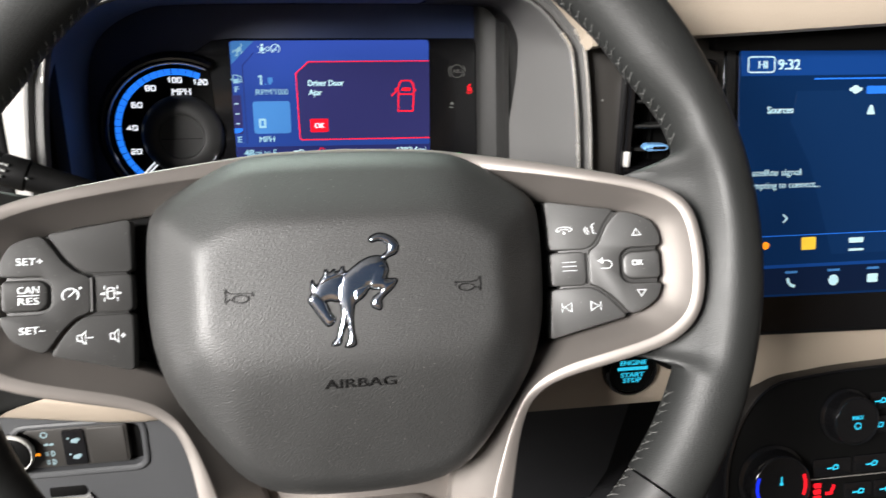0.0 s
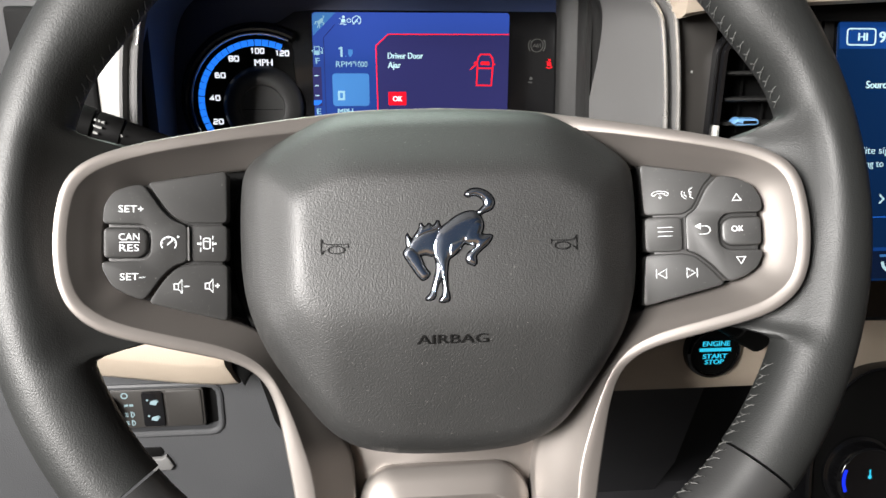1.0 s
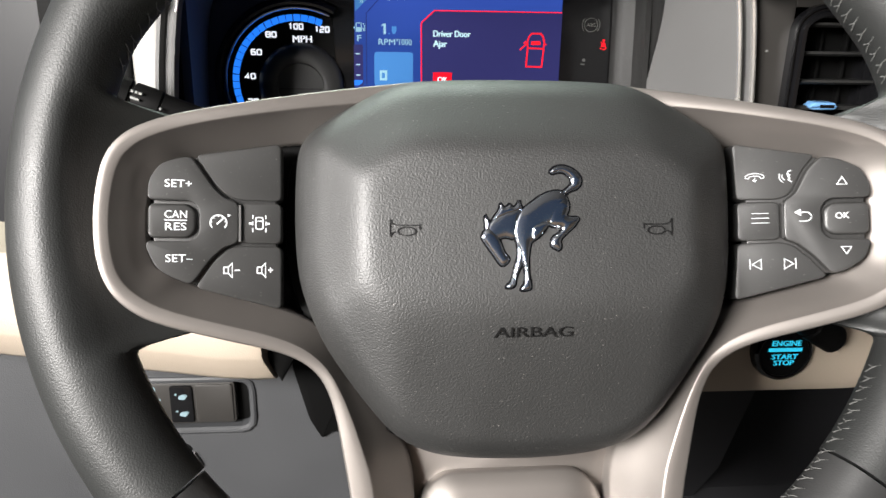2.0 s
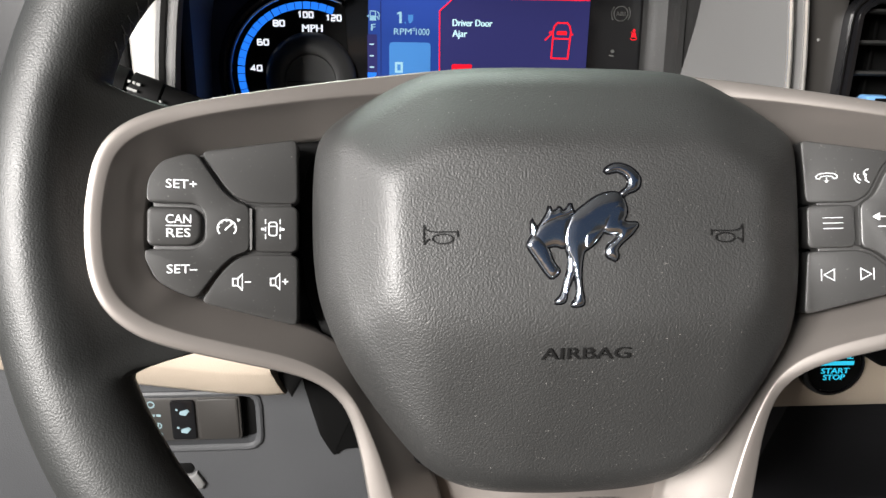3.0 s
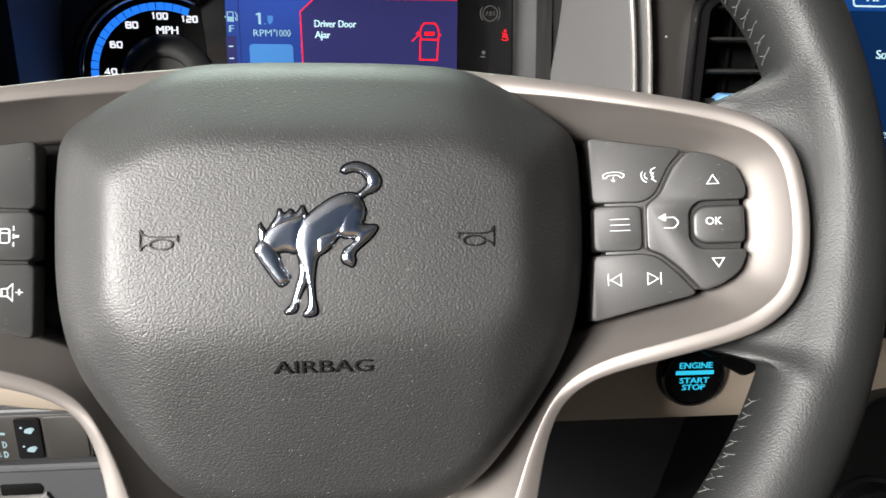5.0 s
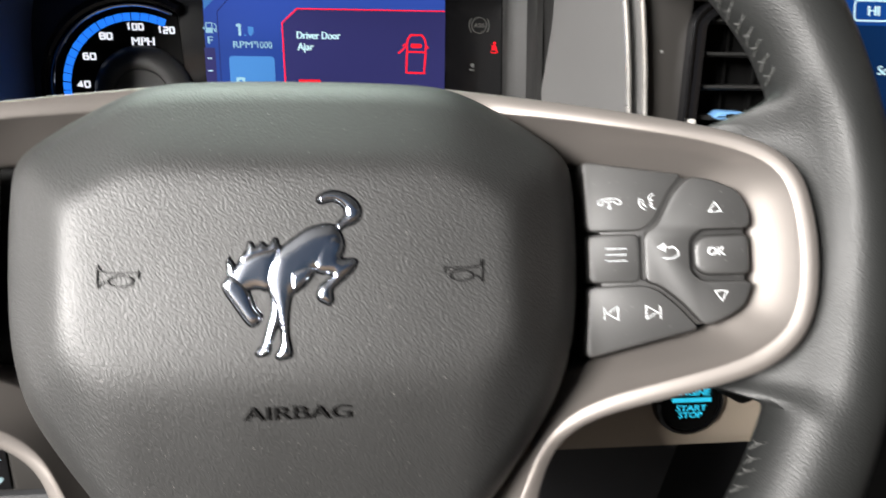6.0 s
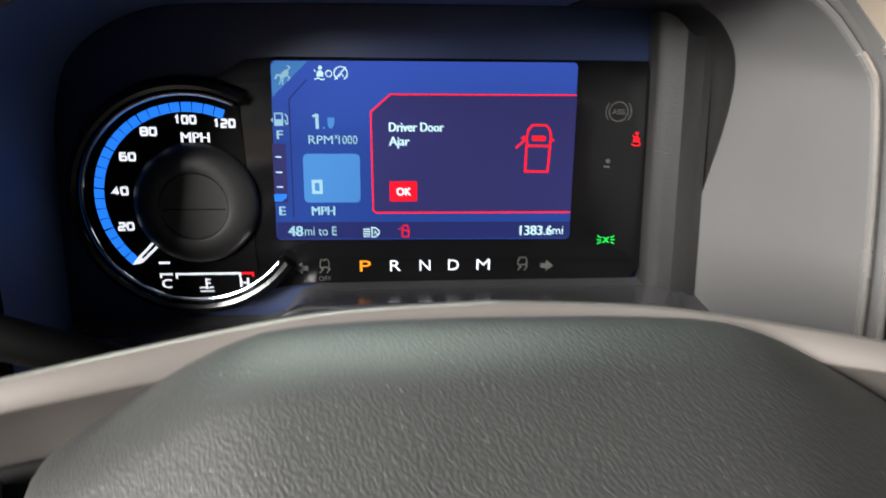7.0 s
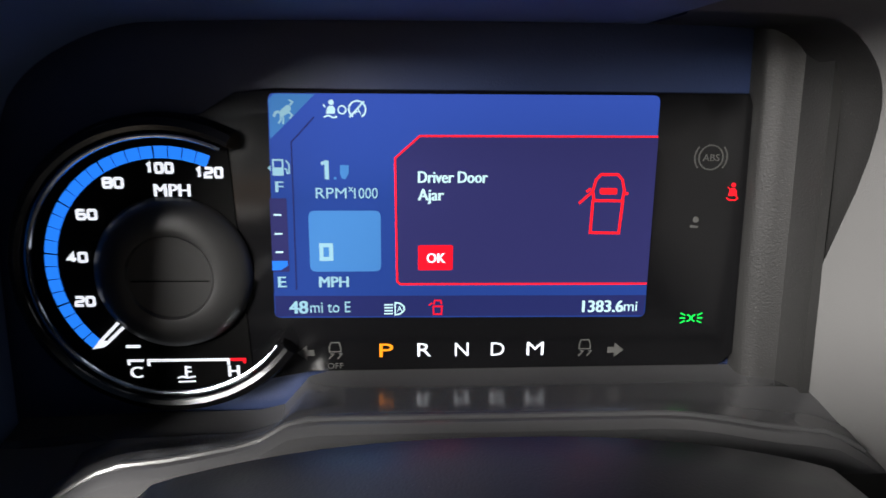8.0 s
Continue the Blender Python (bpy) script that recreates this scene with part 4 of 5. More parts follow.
# ---- right air vent ----
def air_vent():
    a = thing("air_vent", facing(0, 164, 0), "black dashboard air vent with horizontal slats", "air vent")
    out = rounded([(178, 4), (240, 4), (240, 80), (190, 81), (178, 72)], 7, 5)
    rings = [[(u, v, w) for u, v in inset(out, d)] for d, w in ((0, -4), (0, 1.6), (0.8, 2.6), (2.0, 2.2), (2.8, 0.6), (3.4, 0.6), (4.4, 3.2), (6.6, 3.4), (7.6, 1.5), (8, -22))]
    part("frame", loft(rings, False, False), GLOSS, a, "gloss black vent frame")
    part("cavity", slab(box(210, 42, 66, 82, 3), -22, 3, 0.5), BLACK, a)
    for v in (70, 54.0, 38.0):
        rings = [[(u, v + dv, w) for dv, w in ((-1.7, -2.4), (-0.4, -0.6), (0.9, -1.4), (0.4, -16), (-2.2, -16))] for u in (188, 189.4, 234)]
        part("slat", loft(rings), HOOD_SHADED, a, "thin charcoal slat")
    part("slat", loft([[(u, 23 + dv, w) for dv, w in ((-1.6, -4), (0.8, -3), (0.2, -16), (-2.2, -16))] for u in (187, 190, 234)]), HOOD_SHADED, a, "thin charcoal slat")
    part("upright_vane", slab([(206, 14), (208, 14), (208, 70), (206, 70)], -18, 4, 0.4), BLACK, a)
    part("upright_vane", slab([(222, 14), (224, 14), (224, 70), (222, 70)], -18, 4, 0.4), BLACK, a)
    part("knob", slab(rounded([(195, 23.2), (198.5, 21.6), (211, 21.9), (213, 23.6), (211, 26.0), (198.5, 26.3)], 1.2), 0.4, 8, 1.2, 3), VENT_BLUE, a, "pale blue sliding vent knob")
    part("knob_slot", slab(box(206, 23.9, 9, 2.0, 0.8), 0.7, 1, 0.2), BLACK, a)
    part("thumbwheel", slab(box(183.2, 17.5, 3.8, 10.5, 1.6), 4.6, 5, 1.6, 3), PALE_KEY, a, "pale grey thumbwheel")
    return a


air_vent()


# ---- touchscreen ----
def touchscreen():
    t = thing("touchscreen", facing(0, 155, 0, 11.0), "large blue lit touchscreen in a gloss black housing", "touchscreen")
    part("housing", slab(rounded([(247, -104), (620, -112), (620, 96), (247, 94)], 8, 5), -0.6, 22, 3, 3), GLOSS, t, "gloss black housing")
    part("left_edge", slab(box(253.0, 30, 6.0, 120, 1.2), 0.6, 3, 0.8), HOOD_SHADED, t, "grey left edge of the housing")
    s = part("screen", slab(rounded([(260, -77), (610, -82), (610, 88), (258.4, 86.5)], 3, 3), 0.0, 1, 0.1, 1), TOUCH_LIT, t, "dark blue lit screen")
    part("top_band", slab([(260, 70), (609, 71), (609, 87.4), (259.4, 86)], 0.3, 0.2, 0.05, 1), TOUCH_TOP, s)
    part("pale_sweep", slab([(330, -50), (609, -50), (609, 60), (300, 60), (296, 40), (312, 10)], 0.28, 0.2, 0.05, 1), TOUCH_MID, s)
    part("heat_box", stroke(box(273.9, 77.2, 18.6, 9.8, 2.0, 3), 0.9, 0.6, 0.2, True), TEXT_LIT, s)
    part("heat_text", writing("HI", 274.6, 77.2, 4.8, 0.6, 6.0, 0.006), TEXT_LIT, s)
    part("clock", writing("9:32", 293.2, 77.2, 6.6, 0.6, 15.6, 0.015), TEXT_LIT, s)
    part("top_line", stroke([(312, 67.8), (500, 68.2)], 1.0, 0.6, 0.2), LINE_LIT, s)
    part("tab_symbol", joined(slab(disc(342.9, 60.6, 2.9, 12), 0.6, 0.2, 0.05, 1), stroke([(338.3, 60.6), (347.5, 60.6)], 2.2, 0.7, 0.2)), TEXT_LIT, s)
    part("tab_bar", slab(box(374, 60.2, 46, 5.2, 1), 0.6, 0.2, 0.05, 1), LINE_LIT, s)
    part("sources_text", writing("Sources", 278.7, 48.0, 4.6, 0.6, 18.4, 0.012, align="LEFT"), TEXT_LIT, s)
    part("side_symbol", slab([(352, 44), (358, 44), (356, 50), (354, 50)], 0.6, 0.2, 0.05, 1), TEXT_LIT, s)
    part("notice_text", writing("satellite signal", 266.6, 7.0, 4.4, 0.6, 38, 0.0, align="LEFT"), TEXT_LIT, s)
    part("notice_text", writing("attempting to connect...", 261, -1.4, 4.4, 0.6, 58, 0.0, align="LEFT"), TEXT_LIT, s)
    part("next_symbol", stroke([(292.8, -21.4), (295.6, -24.2), (292.8, -27.0)], 1.1, 0.6, 0.2), TEXT_LIT, s)
    part("divider", stroke([(261, -35.8), (500, -35.8)], 0.5, 0.6, 0.2), LINE_LIT, s)
    part("source_tile", slab(box(312.3, -41.8, 10.6, 8.6, 1.0), 0.6, 0.2, 0.05, 1), YELLOW_LIT, s, "yellow source tile")
    part("source_tile", slab(disc(280.5, -42.0, 2.6, 12), 0.6, 0.2, 0.05, 1), ORANGE_LIT, s)
    part("source_tile", joined(slab(box(348.3, -41, 11, 3.6, 1), 0.6, 0.2, 0.05, 1), stroke([(343, -47.6), (354, -47.6)], 1.6, 0.6, 0.2)), TEXT_LIT, s)
    part("glow_line", stroke([(261, -56.6), (609, -57.6)], 2.2, 0.5, 0.2), TOUCH_TOP, s)
    part("menu_bar", slab([(266, -75.6), (608, -79.6), (608, -58.6), (266, -58)], 0.55, 0.2, 0.05, 1), MENU_LIT, s)
    part("menu_edge", slab([(260.6, -75.6), (263, -75.6), (263, -57), (260.6, -57)], 0.7, 0.2, 0.05, 1), LINE_LIT, s)
    part("phone_symbol", stroke([(297.4, -65.0), (298.2, -68.0), (300.4, -70.2), (303.2, -70.8)], 2.0, 0.75, 0.2), TEXT_LIT, s)
    part("map_symbol", slab(disc(332, -68.0, 3.8, 16), 0.75, 0.2, 0.05, 1), TEXT_LIT, s)
    part("apps_symbol", slab(box(362, -68.0, 8, 6, 1), 0.75, 0.2, 0.05, 1), TEXT_LIT, s)
    for u in (300, 332, 362):
        part("menu_caption", stroke([(u - 4.5, -61), (u + 4.5, -61)], 1.6, 0.75, 0.2), TILE_LIT, s)
    return t


touchscreen()


# ---- climate panel ----
def climate_panel():
    c = thing("climate_panel", facing(0, 118, -200, 12.0), "black climate control panel with rotary knobs", "climate panel")
    out = rounded([(258, -110), (259, 8), (269, 40), (290, 63), (345, 68.5), (620, 76), (620, -110)], 14, 6)
    rings = [[(u, v, w) for u, v in inset(out, d)] for d, w in ((-3, -22), (-3, -2), (-2, 0.6), (-0.6, 1.0), (0.6, 0.2), (1, -2))]
    part("edge", loft(rings, False, False), GLOSS, c, "gloss black raised edge")
    part("face", slab(out, -1, 14, 1), BLACK, c, "black panel face")

    part("console_body", slab(box(440, -235, 350, 250, 8), -16, 60, 4), BLACK, c, "black console below the controls")

    def knob(cx, cy, r):
        k = part("knob", lathe([(r * 1.12, -1), (r * 1.12, 1.6), (r * 1.02, 2.4), (r, 4), (r * 0.98, 10.6), (r * 0.95, 12.6), (r * 0.92, 13.2), (r * 0.89, 12.9), (r * 0.87, 11.8), (0.1, 11.6)], cx, cy, 48, cap_last=False), GLOSS, c, "gloss black rotary knob with a raised rim")
        part("knob_rim", stroke(disc(cx, cy, r * 1.08, 48), 0.7, 2.0, 0.8, True), GLOSS, k, "thin gloss black collar")
        for i in range(36):
            q = 2 * math.pi * i / 36
            part("grip_rib", tube([(cx + r * math.cos(q), cy + r * math.sin(q), 4.2), (cx + r * 0.985 * math.cos(q), cy + r * 0.985 * math.sin(q), 10.4)], 0.45, 5), GLOSS, k)
        return k
    a = knob(348, 36, 18)
    part("fan_symbol", joined(writing("MAX", 349, 38.4, 3.0, 12.0, 8.4), stroke(disc(349, 32.4, 2.3, 12), 0.8, 12.1, 0.2, True)), CYAN_LIT, a)
    b = knob(291.7, -6.2, 23)
    part("cold_arc", stroke(arc(291.7, -6.0, 18.2, 156, 204, 10), 2.2, 12.1, 0.3), ARC_BLUE, b, "lit blue arc")
    part("warm_arc", stroke(arc(291.7, -6.0, 18.2, -24, 24, 10), 2.2, 12.1, 0.3), RED_LIT, b, "lit red arc")
    part("heat_symbol", joined(stroke([(291.7, -3), (291.7, 1)], 0.9, 12.1, 0.2), slab(disc(291.7, -4.2, 1.3, 10), 12.1, 0.3, 0.05, 1)), CYAN_LIT, b)
    for u, v, wide in ((375.5, 45.2, 16), (374, 27.3, 16), (339, -1.2, 30), (370, -1, 28), (360, -21, 22), (382, -21, 18)):
        k = part("button", slab(box(u, v, wide, 13, 2), 0.8, 3, 0.6), GLOSS, c, "black climate button")
        part("button_symbol", joined(stroke([(u - 4.6, v - 0.6), (u + 0.6, v - 0.2)], 1.0, 1.1, 0.2), stroke([(u + 0.4, v - 1.6), (u + 3.6, v - 1.2), (u + 4.2, v + 1.2), (u + 1.6, v + 1.8), (u + 0.4, v + 0.4)], 0.9, 1.1, 0.2, True)), CYAN_LIT, k)
    for i in range(3):
        part("heat_lamp", slab(box(328, -14.4 - 4.6 * i, 5.4, 3.4, 0.6), 0.4, 1, 0.2), RED_LIT, c, "lit red seat heater bar")
    part("heat_seat", stroke([(334.4, -20.6), (338.6, -20.6), (341, -14.6)], 2.2, 0.4, 0.4), RED_LIT, c)
    part("chrome_line", stroke([(322, -9), (420, -9.2)], 0.8, 0.8, 0.6), BRIGHT, c)
    return c


climate_panel()


# ---- start button ----
def start_button():
    s = thing("start_button", facing(184, 132, -117.5), "round black engine start button with cyan lettering", "button")
    part("ring", lathe([(18.6, -6), (18.6, 2), (17.8, 5), (16.6, 6.4), (15.8, 6.2), (15.4, 4.6)], n=40, cap_last=False), GLOSS, s, "black collar")
    part("cap", lathe([(15.4, -2), (15.4, 4.4), (14.8, 5.2), (0.1, 5.6)], n=36, cap_last=False), BLACK, s, "black push cap")
    part("lettering", writing("ENGINE", 0, 7.0, 3.4, 5.9, 17.8, 0.03), CYAN_LIT, s, "cyan lettering")
    part("lettering", stroke([(-10.4, 2.6), (10.4, 2.6)], 2.3, 5.9, 0.3), CYAN_LIT, s)
    part("lettering", writing("START", 0, -1.8, 3.2, 5.9, 16, 0.03), CYAN_LIT, s, "cyan lettering")
    part("lettering", writing("STOP", 0, -5.8, 3.2, 5.9, 12.4, 0.03), CYAN_LIT, s, "cyan lettering")
    return s


start_button()


# ---- steering wheel ----
WHEEL = pose(0, 0, 1, 69, 0, 0)
RIM_V, RIM_R, RIM_A, RIM_W = 11.0, 176.0, 17.2, -22.5


def base(u, v=0.0):
    """The sloping floor of the spokes: near the driver at the rim, deep at the hub."""
    u = abs(u)
    return -17 + ((u if u > 60 else u * u / 120 + 30) - 142) * 0.30


def grip(lean):
    """How far the rim bulges inwards, for each angle from the level spokes."""
    return 1.06 - 0.24 * smoothstep(-12, 10, lean) + 0.30 * smoothstep(20, 34, lean)


def rim_ring(deg, shrink=1.0):
    a = radians(deg)
    lean = deg if -90 <= deg <= 90 else 180 - deg
    ext = 34 * (1 - smoothstep(10.6, 17.4 if math.cos(a) > 0 else 15.4, lean)) * (1 - smoothstep(16.6, 20.8, -lean))
    shear = 0.30 * smoothstep(4, 11, lean) - 0.30 * smoothstep(8, 16, -lean)
    ring = []
    for k in range(28):
        p = 2 * math.pi * k / 28
        c, s = math.cos(p), math.sin(p)
        x = c * RIM_A * shrink
        drop = 0.0
        if c < 0:
            x -= ext * abs(c) ** 7
            drop = 20 * ext / 34 * abs(c) ** 5
        r = RIM_R + x * (1 + (grip(lean) - 1) * min(1.0, -c * 1.6) if c < 0 else 1)
        if c < 0:
            s *= 1 - 0.55 * ext / 34 * min(1.0, abs(c) ** 3 * 1.4)
        ring.append((r * math.cos(a), RIM_V + r * math.sin(a) + shear * (ext * abs(c) ** 7 if c < 0 else 0), RIM_W - drop + s * 17.4 * shrink * (1.03 if s > 0 else 0.95)))
    return ring


def steering_wheel():
    w = thing("steering_wheel", WHEEL, "black leather steering wheel with satin silver spokes and emblem", "steering wheel")
    up = [rim_ring(-39 + 258 * i / 430) for i in range(431)]
    part("rim", loft(up), LEATHER, w, "grained black leather rim")
    low = [rim_ring(219.4 + 101.2 * i / 60, 0.965) for i in range(61)]
    part("lower_rim", loft(low), SMOOTH_RIM, w, "smooth black lower rim section")
    # stitching along the inner edge of the leather
    bits = []
    rng = random.Random(3)
    for lo, hi in ((19, 161), (-62, -24)):
        a = lo
        while a < hi:
            t = radians(a + rng.uniform(-0.2, 0.2))
            lean = a if a <= 90 else 180 - a
            for line in (((-9, -0.75), (-2, -0.35), (4, 0.05)), ((-6, 0.25), (2, 0.1), (8, 0.3), (14, 0.62))):
                pts = []
                for q, da in line:
                    r = RIM_R - (RIM_A * grip(lean) + 0.2) * math.cos(radians(q))
                    g = t + radians(da + rng.uniform(-0.1, 0.1)) * (1 if math.cos(t) > 0 else -1)
                    pts.append((r * math.cos(g), RIM_V + r * math.sin(g), RIM_W + 17.9 * math.sin(radians(q)) + 0.1))
                bits.append(tube(pts, 0.24, 5))
            a += 1.75
    tagged(part("stitching", joined(*bits), THREAD, w, "grey zigzag stitching"), kind="stuff")

    # airbag cover: a level octagon, eight sloping sides and a rolled edge
    hub = [(0, 64), (24, 63.8), (44, 62.6), (53, 60), (63, 55.2), (74, 49), (83, 42.6), (87.6, 37.4), (89.6, 31), (90.5, 18), (90.6, 4), (90, -9), (88.2, -20), (85.4, -28.5), (80.5, -39.5), (76, -48), (66.5, -62), (56.6, -74.6), (50.5, -80.6), (43, -85.6), (33, -89.2), (20, -91), (0, -91.8)]
    hub = smoothed(ccw(hub + mirror(hub[1:-1])), 1)
    cx, cy, n = 0.0, -6.0, 220
    # outward normal of each side, where it begins and how steeply it falls away
    SIDES = [(0.0, 1.0, 30.0, 0.66), (0.0, -1.0, 29.0, 0.38)]
    for sgn in (-1, 1):
        SIDES += [(sgn, 0.0, 62.5, 0.86), (sgn * 0.51, 0.86, 49.0, 0.74), (sgn * 0.76, -0.65, 60.0, 0.64)]

    def cover_height(u, v):
        """The cover's front away from its rolled edge."""
        k = 0.66
        total = 1.0 + sum(math.exp(min(60.0, k * slope * (a * u + b * v - start))) for a, b, start, slope in SIDES)
        return -1.6 - math.log(total) / k - 0.9 * (u / 64) ** 2

    edge = [Vector(p) for p in hub]

    def to_hub(u, v):
        p, best = Vector((u, v)), 99.0
        for q, r in zip(edge, edge[1:] + edge[:1]):
            e = r - q
            t = min(1, max(0, (p - q).dot(e) / e.length_squared))
            best = min(best, (p - q - e * t).length)
        return best
    rings = []
    for s in [0.04 + 0.86 * i / 54 for i in range(55)] + [0.915, 0.93, 0.943, 0.955, 0.965, 0.974, 0.982, 0.989, 0.995, 1.0]:
        ring = []
        for i in range(n):
            a = 2 * math.pi * i / n
            r = reach(hub, cx, cy, a) * s
            u, v = cx + r * math.cos(a), cy + r * math.sin(a)
            roll = 12.0
            d = to_hub(u, v) if s > 0.75 else roll
            x = max(0.0, 1 - d / roll)
            ring.append((u, v, cover_height(u, v) - 14.0 * (1 - math.sqrt(max(0.0, 1 - x * x)))))
        rings.append(ring)
    rings.append([(u * 0.995, v * 0.995, -62) for u, v, _ in rings[-1]])
    cover = part("airbag_cover", loft(rings), COVER, w, "grained black airbag cover", sharp=60)
    part("airbag_lettering", writing("AIRBAG", 0, -38.2, 3.8, lambda u, v: cover_height(u, v) - 0.1, 29.4, 0.0, 0.95), EMBOSS, cover, "embossed black lettering")
    for sgn in (-1, 1):
        hh = lambda u, v: cover_height(u, v) + 0.55
        at = lambda pts: [(sgn * (47 + x), y) for x, y in pts]
        bm = joined(stroke(at([(5.3, 3.3), (4.7, 1.9), (3.4, 1.3), (1.6, 1.1), (-5.4, 1.1)]), 0.42, hh, 0.8),
                    stroke(at([(5.3, -2.9), (4.7, -1.8), (3.6, -1.2)]), 0.42, hh, 0.8), stroke(at([(5.35, 3.0), (5.35, -2.7)]), 0.28, hh, 0.8),
                    stroke(at([(-5.4, 1.6), (-5.4, -0.4)]), 0.42, hh, 0.8),
                    stroke(at([(-0.7 + 3.3 * math.cos(q), -1.1 + 1.5 * math.sin(q)) for q in (2 * math.pi * i / 18 for i in range(18))]), 0.42, hh, 0.8, True))
        part("horn_symbol", bm, EMBOSS, cover, "embossed black horn symbol")
    # emblem: limbs in relief that run into one another
    # each limb: its outline, how high it swells, over what width, and how far it stands proud
    torso = ([(-4.9, 6.1), (-0.6, 9.3), (3.0, 11.9), (6.7, 13.4), (10.3, 13.6), (12.1, 12.1), (13.3, 9.2), (13.5, 7.1), (11.9, 4.8), (9.5, 3.3), (7.0, 1.0), (5.2, 0.7),
              (3.4, -2.0), (0.9, -4.3), (-0.9, -5.2), (-1.6, -7.9), (-2.1, -12.6), (-2.0, -17.3), (-1.4, -19.7), (-1.1, -22.0), (-2.1, -22.8), (-4.7, -23.0), (-5.1, -22.4), (-3.6, -20.4), (-3.2, -17.3),
              (-3.9, -13.2), (-4.9, -8.7), (-6.5, -5.2), (-7.4, -2.2), (-6.9, 1.0), (-6.2, 3.6)], 1.30, 4.4, 0.35)
    belly = ([(-0.6, 0.9), (3.2, 1.9), (6.4, 2.3), (5.2, 0.7), (3.4, -2.0), (0.9, -4.3), (-0.7, -4.9), (-1.0, -2.0)], 0.5, 2.0, 0.86)
    thigh = ([(5.7, 7.2), (7.8, 10.4), (11.5, 11.3), (13.2, 8.6), (13.3, 6.3), (12.0, 4.1), (14.3, 3.7), (16.7, 3.8), (17.0, 2.7), (14.9, 0.0), (12.4, -2.0), (9.7, -4.7), (10.3, -6.8),
              (9.6, -8.5), (8.4, -8.0), (6.7, -7.2), (6.3, -5.5), (7.3, -3.2), (8.9, -2.5), (11.2, 0.2), (7.9, 0.0), (5.1, 1.2)], 1.1, 2.6, 0.45)
    tail = ([(10.9, 13.1), (12.8, 14.4), (14.3, 16.0), (14.3, 17.8), (12.8, 19.5), (10.7, 20.5), (8.6, 20.1), (7.3, 19.7), (6.2, 20.6), (8.0, 22.3), (10.8, 23.0), (14.1, 22.2),
             (17.0, 20.2), (18.3, 17.8), (17.9, 15.4), (16.3, 14.1), (13.9, 13.4), (12.4, 12.1)], 0.9, 2.0, 0.0)
    neck = ([(-4.0, 6.8), (-7.3, 7.3), (-10.3, 6.9), (-13.4, 4.8), (-15.8, 2.2), (-17.4, -0.7), (-17.4, -3.6), (-15.1, -5.4), (-12.3, -3.8), (-9.9, -3.4), (-7.4, -4.4), (-5.0, -1.9), (-4.6, 2.8)], 1.0, 3.8, 0.0)
    mane = ([(-15.8, 1.8), (-13.9, 4.8), (-12.4, 7.0), (-12.0, 9.2), (-11.0, 7.2), (-9.7, 7.7), (-8.6, 8.9), (-7.7, 7.3), (-6.2, 8.1), (-5.0, 10.2), (-4.5, 8.0), (-3.6, 6.8), (-6.7, 5.7), (-11.6, 4.0)], 0.8, 1.2, 0.1)
    head = ([(-17.8, -0.6), (-15.9, -0.1), (-13.2, -2.8), (-12.1, -5.4), (-11.2, -8.4), (-10.0, -10.2), (-8.9, -11.4), (-9.7, -12.8), (-11.6, -14.1), (-13.1, -12.7), (-15.1, -9.7), (-17.2, -6.7), (-19.0, -3.9), (-19.1, -2.9)], 0.9, 2.2, 0.25)
    ear = ([(-17.8, 4.9), (-16.7, 3.0), (-15.7, 1.7), (-16.1, -0.7), (-17.5, -1.6), (-17.9, 1.7)], 0.7, 0.9, 0.2)
    far_foreleg = ([(-6.1, -5.5), (-4.4, -7.9), (-3.9, -12.6), (-5.8, -16.1), (-7.0, -19.1), (-6.9, -20.9), (-8.1, -21.9), (-10.3, -22.0), (-10.4, -21.3), (-8.7, -19.8), (-7.9, -17.9), (-7.0, -13.8), (-5.8, -10.2)], 0.8, 1.2, 0.1)
    limbs = (torso, belly, thigh, tail, neck, mane, head, ear, far_foreleg)
    face_w = -1.9

    def limb(poly, height, round_over, lift):
        """One limb in relief: domed from its outline inwards."""
        line = smoothed(ccw(list(poly)), 2)
        vec = [Vector(p) for p in line]

        def inside(p):
            hit = False
            for q, r in zip(vec, vec[1:] + vec[:1]):
                if (q.y > p.y) != (r.y > p.y) and p.x < (r.x - q.x) * (p.y - q.y) / (r.y - q.y) + q.x:
                    hit = not hit
            return hit

        def depth(p):
            best = 99.0
            for q, r in zip(vec, vec[1:] + vec[:1]):
                e = r - q
                t = min(1, max(0, (p - q).dot(e) / e.length_squared))
                best = min(best, (p - q - e * t).length)
            return best
        step, pts = 0.5, list(vec)
        x0, x1, y0, y1 = min(p.x for p in vec), max(p.x for p in vec), min(p.y for p in vec), max(p.y for p in vec)
        for j in range(int((y1 - y0) / step) + 1):
            for i in range(int((x1 - x0) / step) + 1):
                p = Vector((x0 + (i + 0.5 * (j % 2)) * step, y0 + j * step))
                if inside(p) and depth(p) > 0.22:
                    pts.append(p)
        m = len(vec)
        co, _, tris, _, _, _ = delaunay_2d_cdt(pts, [(i, (i + 1) % m) for i in range(m)], [list(range(m))], 1, 1e-5)
        verts = []
        for p in co:
            d = depth(p)
            x, e = min(1.0, d / round_over), min(1.0, d / 0.5)
            verts.append((p.x, p.y, face_w + 0.7 + lift + 0.45 * height * math.sin(math.pi / 2 * x) + 0.4 * math.sqrt(max(0.0, 1 - (1 - e) ** 2))))
        k = len(verts)
        verts += [(p.x, p.y, face_w - 1.0) for p in vec]
        faces = [tuple(t) for t in tris] + [(i, (i + 1) % m, k + (i + 1) % m, k + i) for i in range(m)]
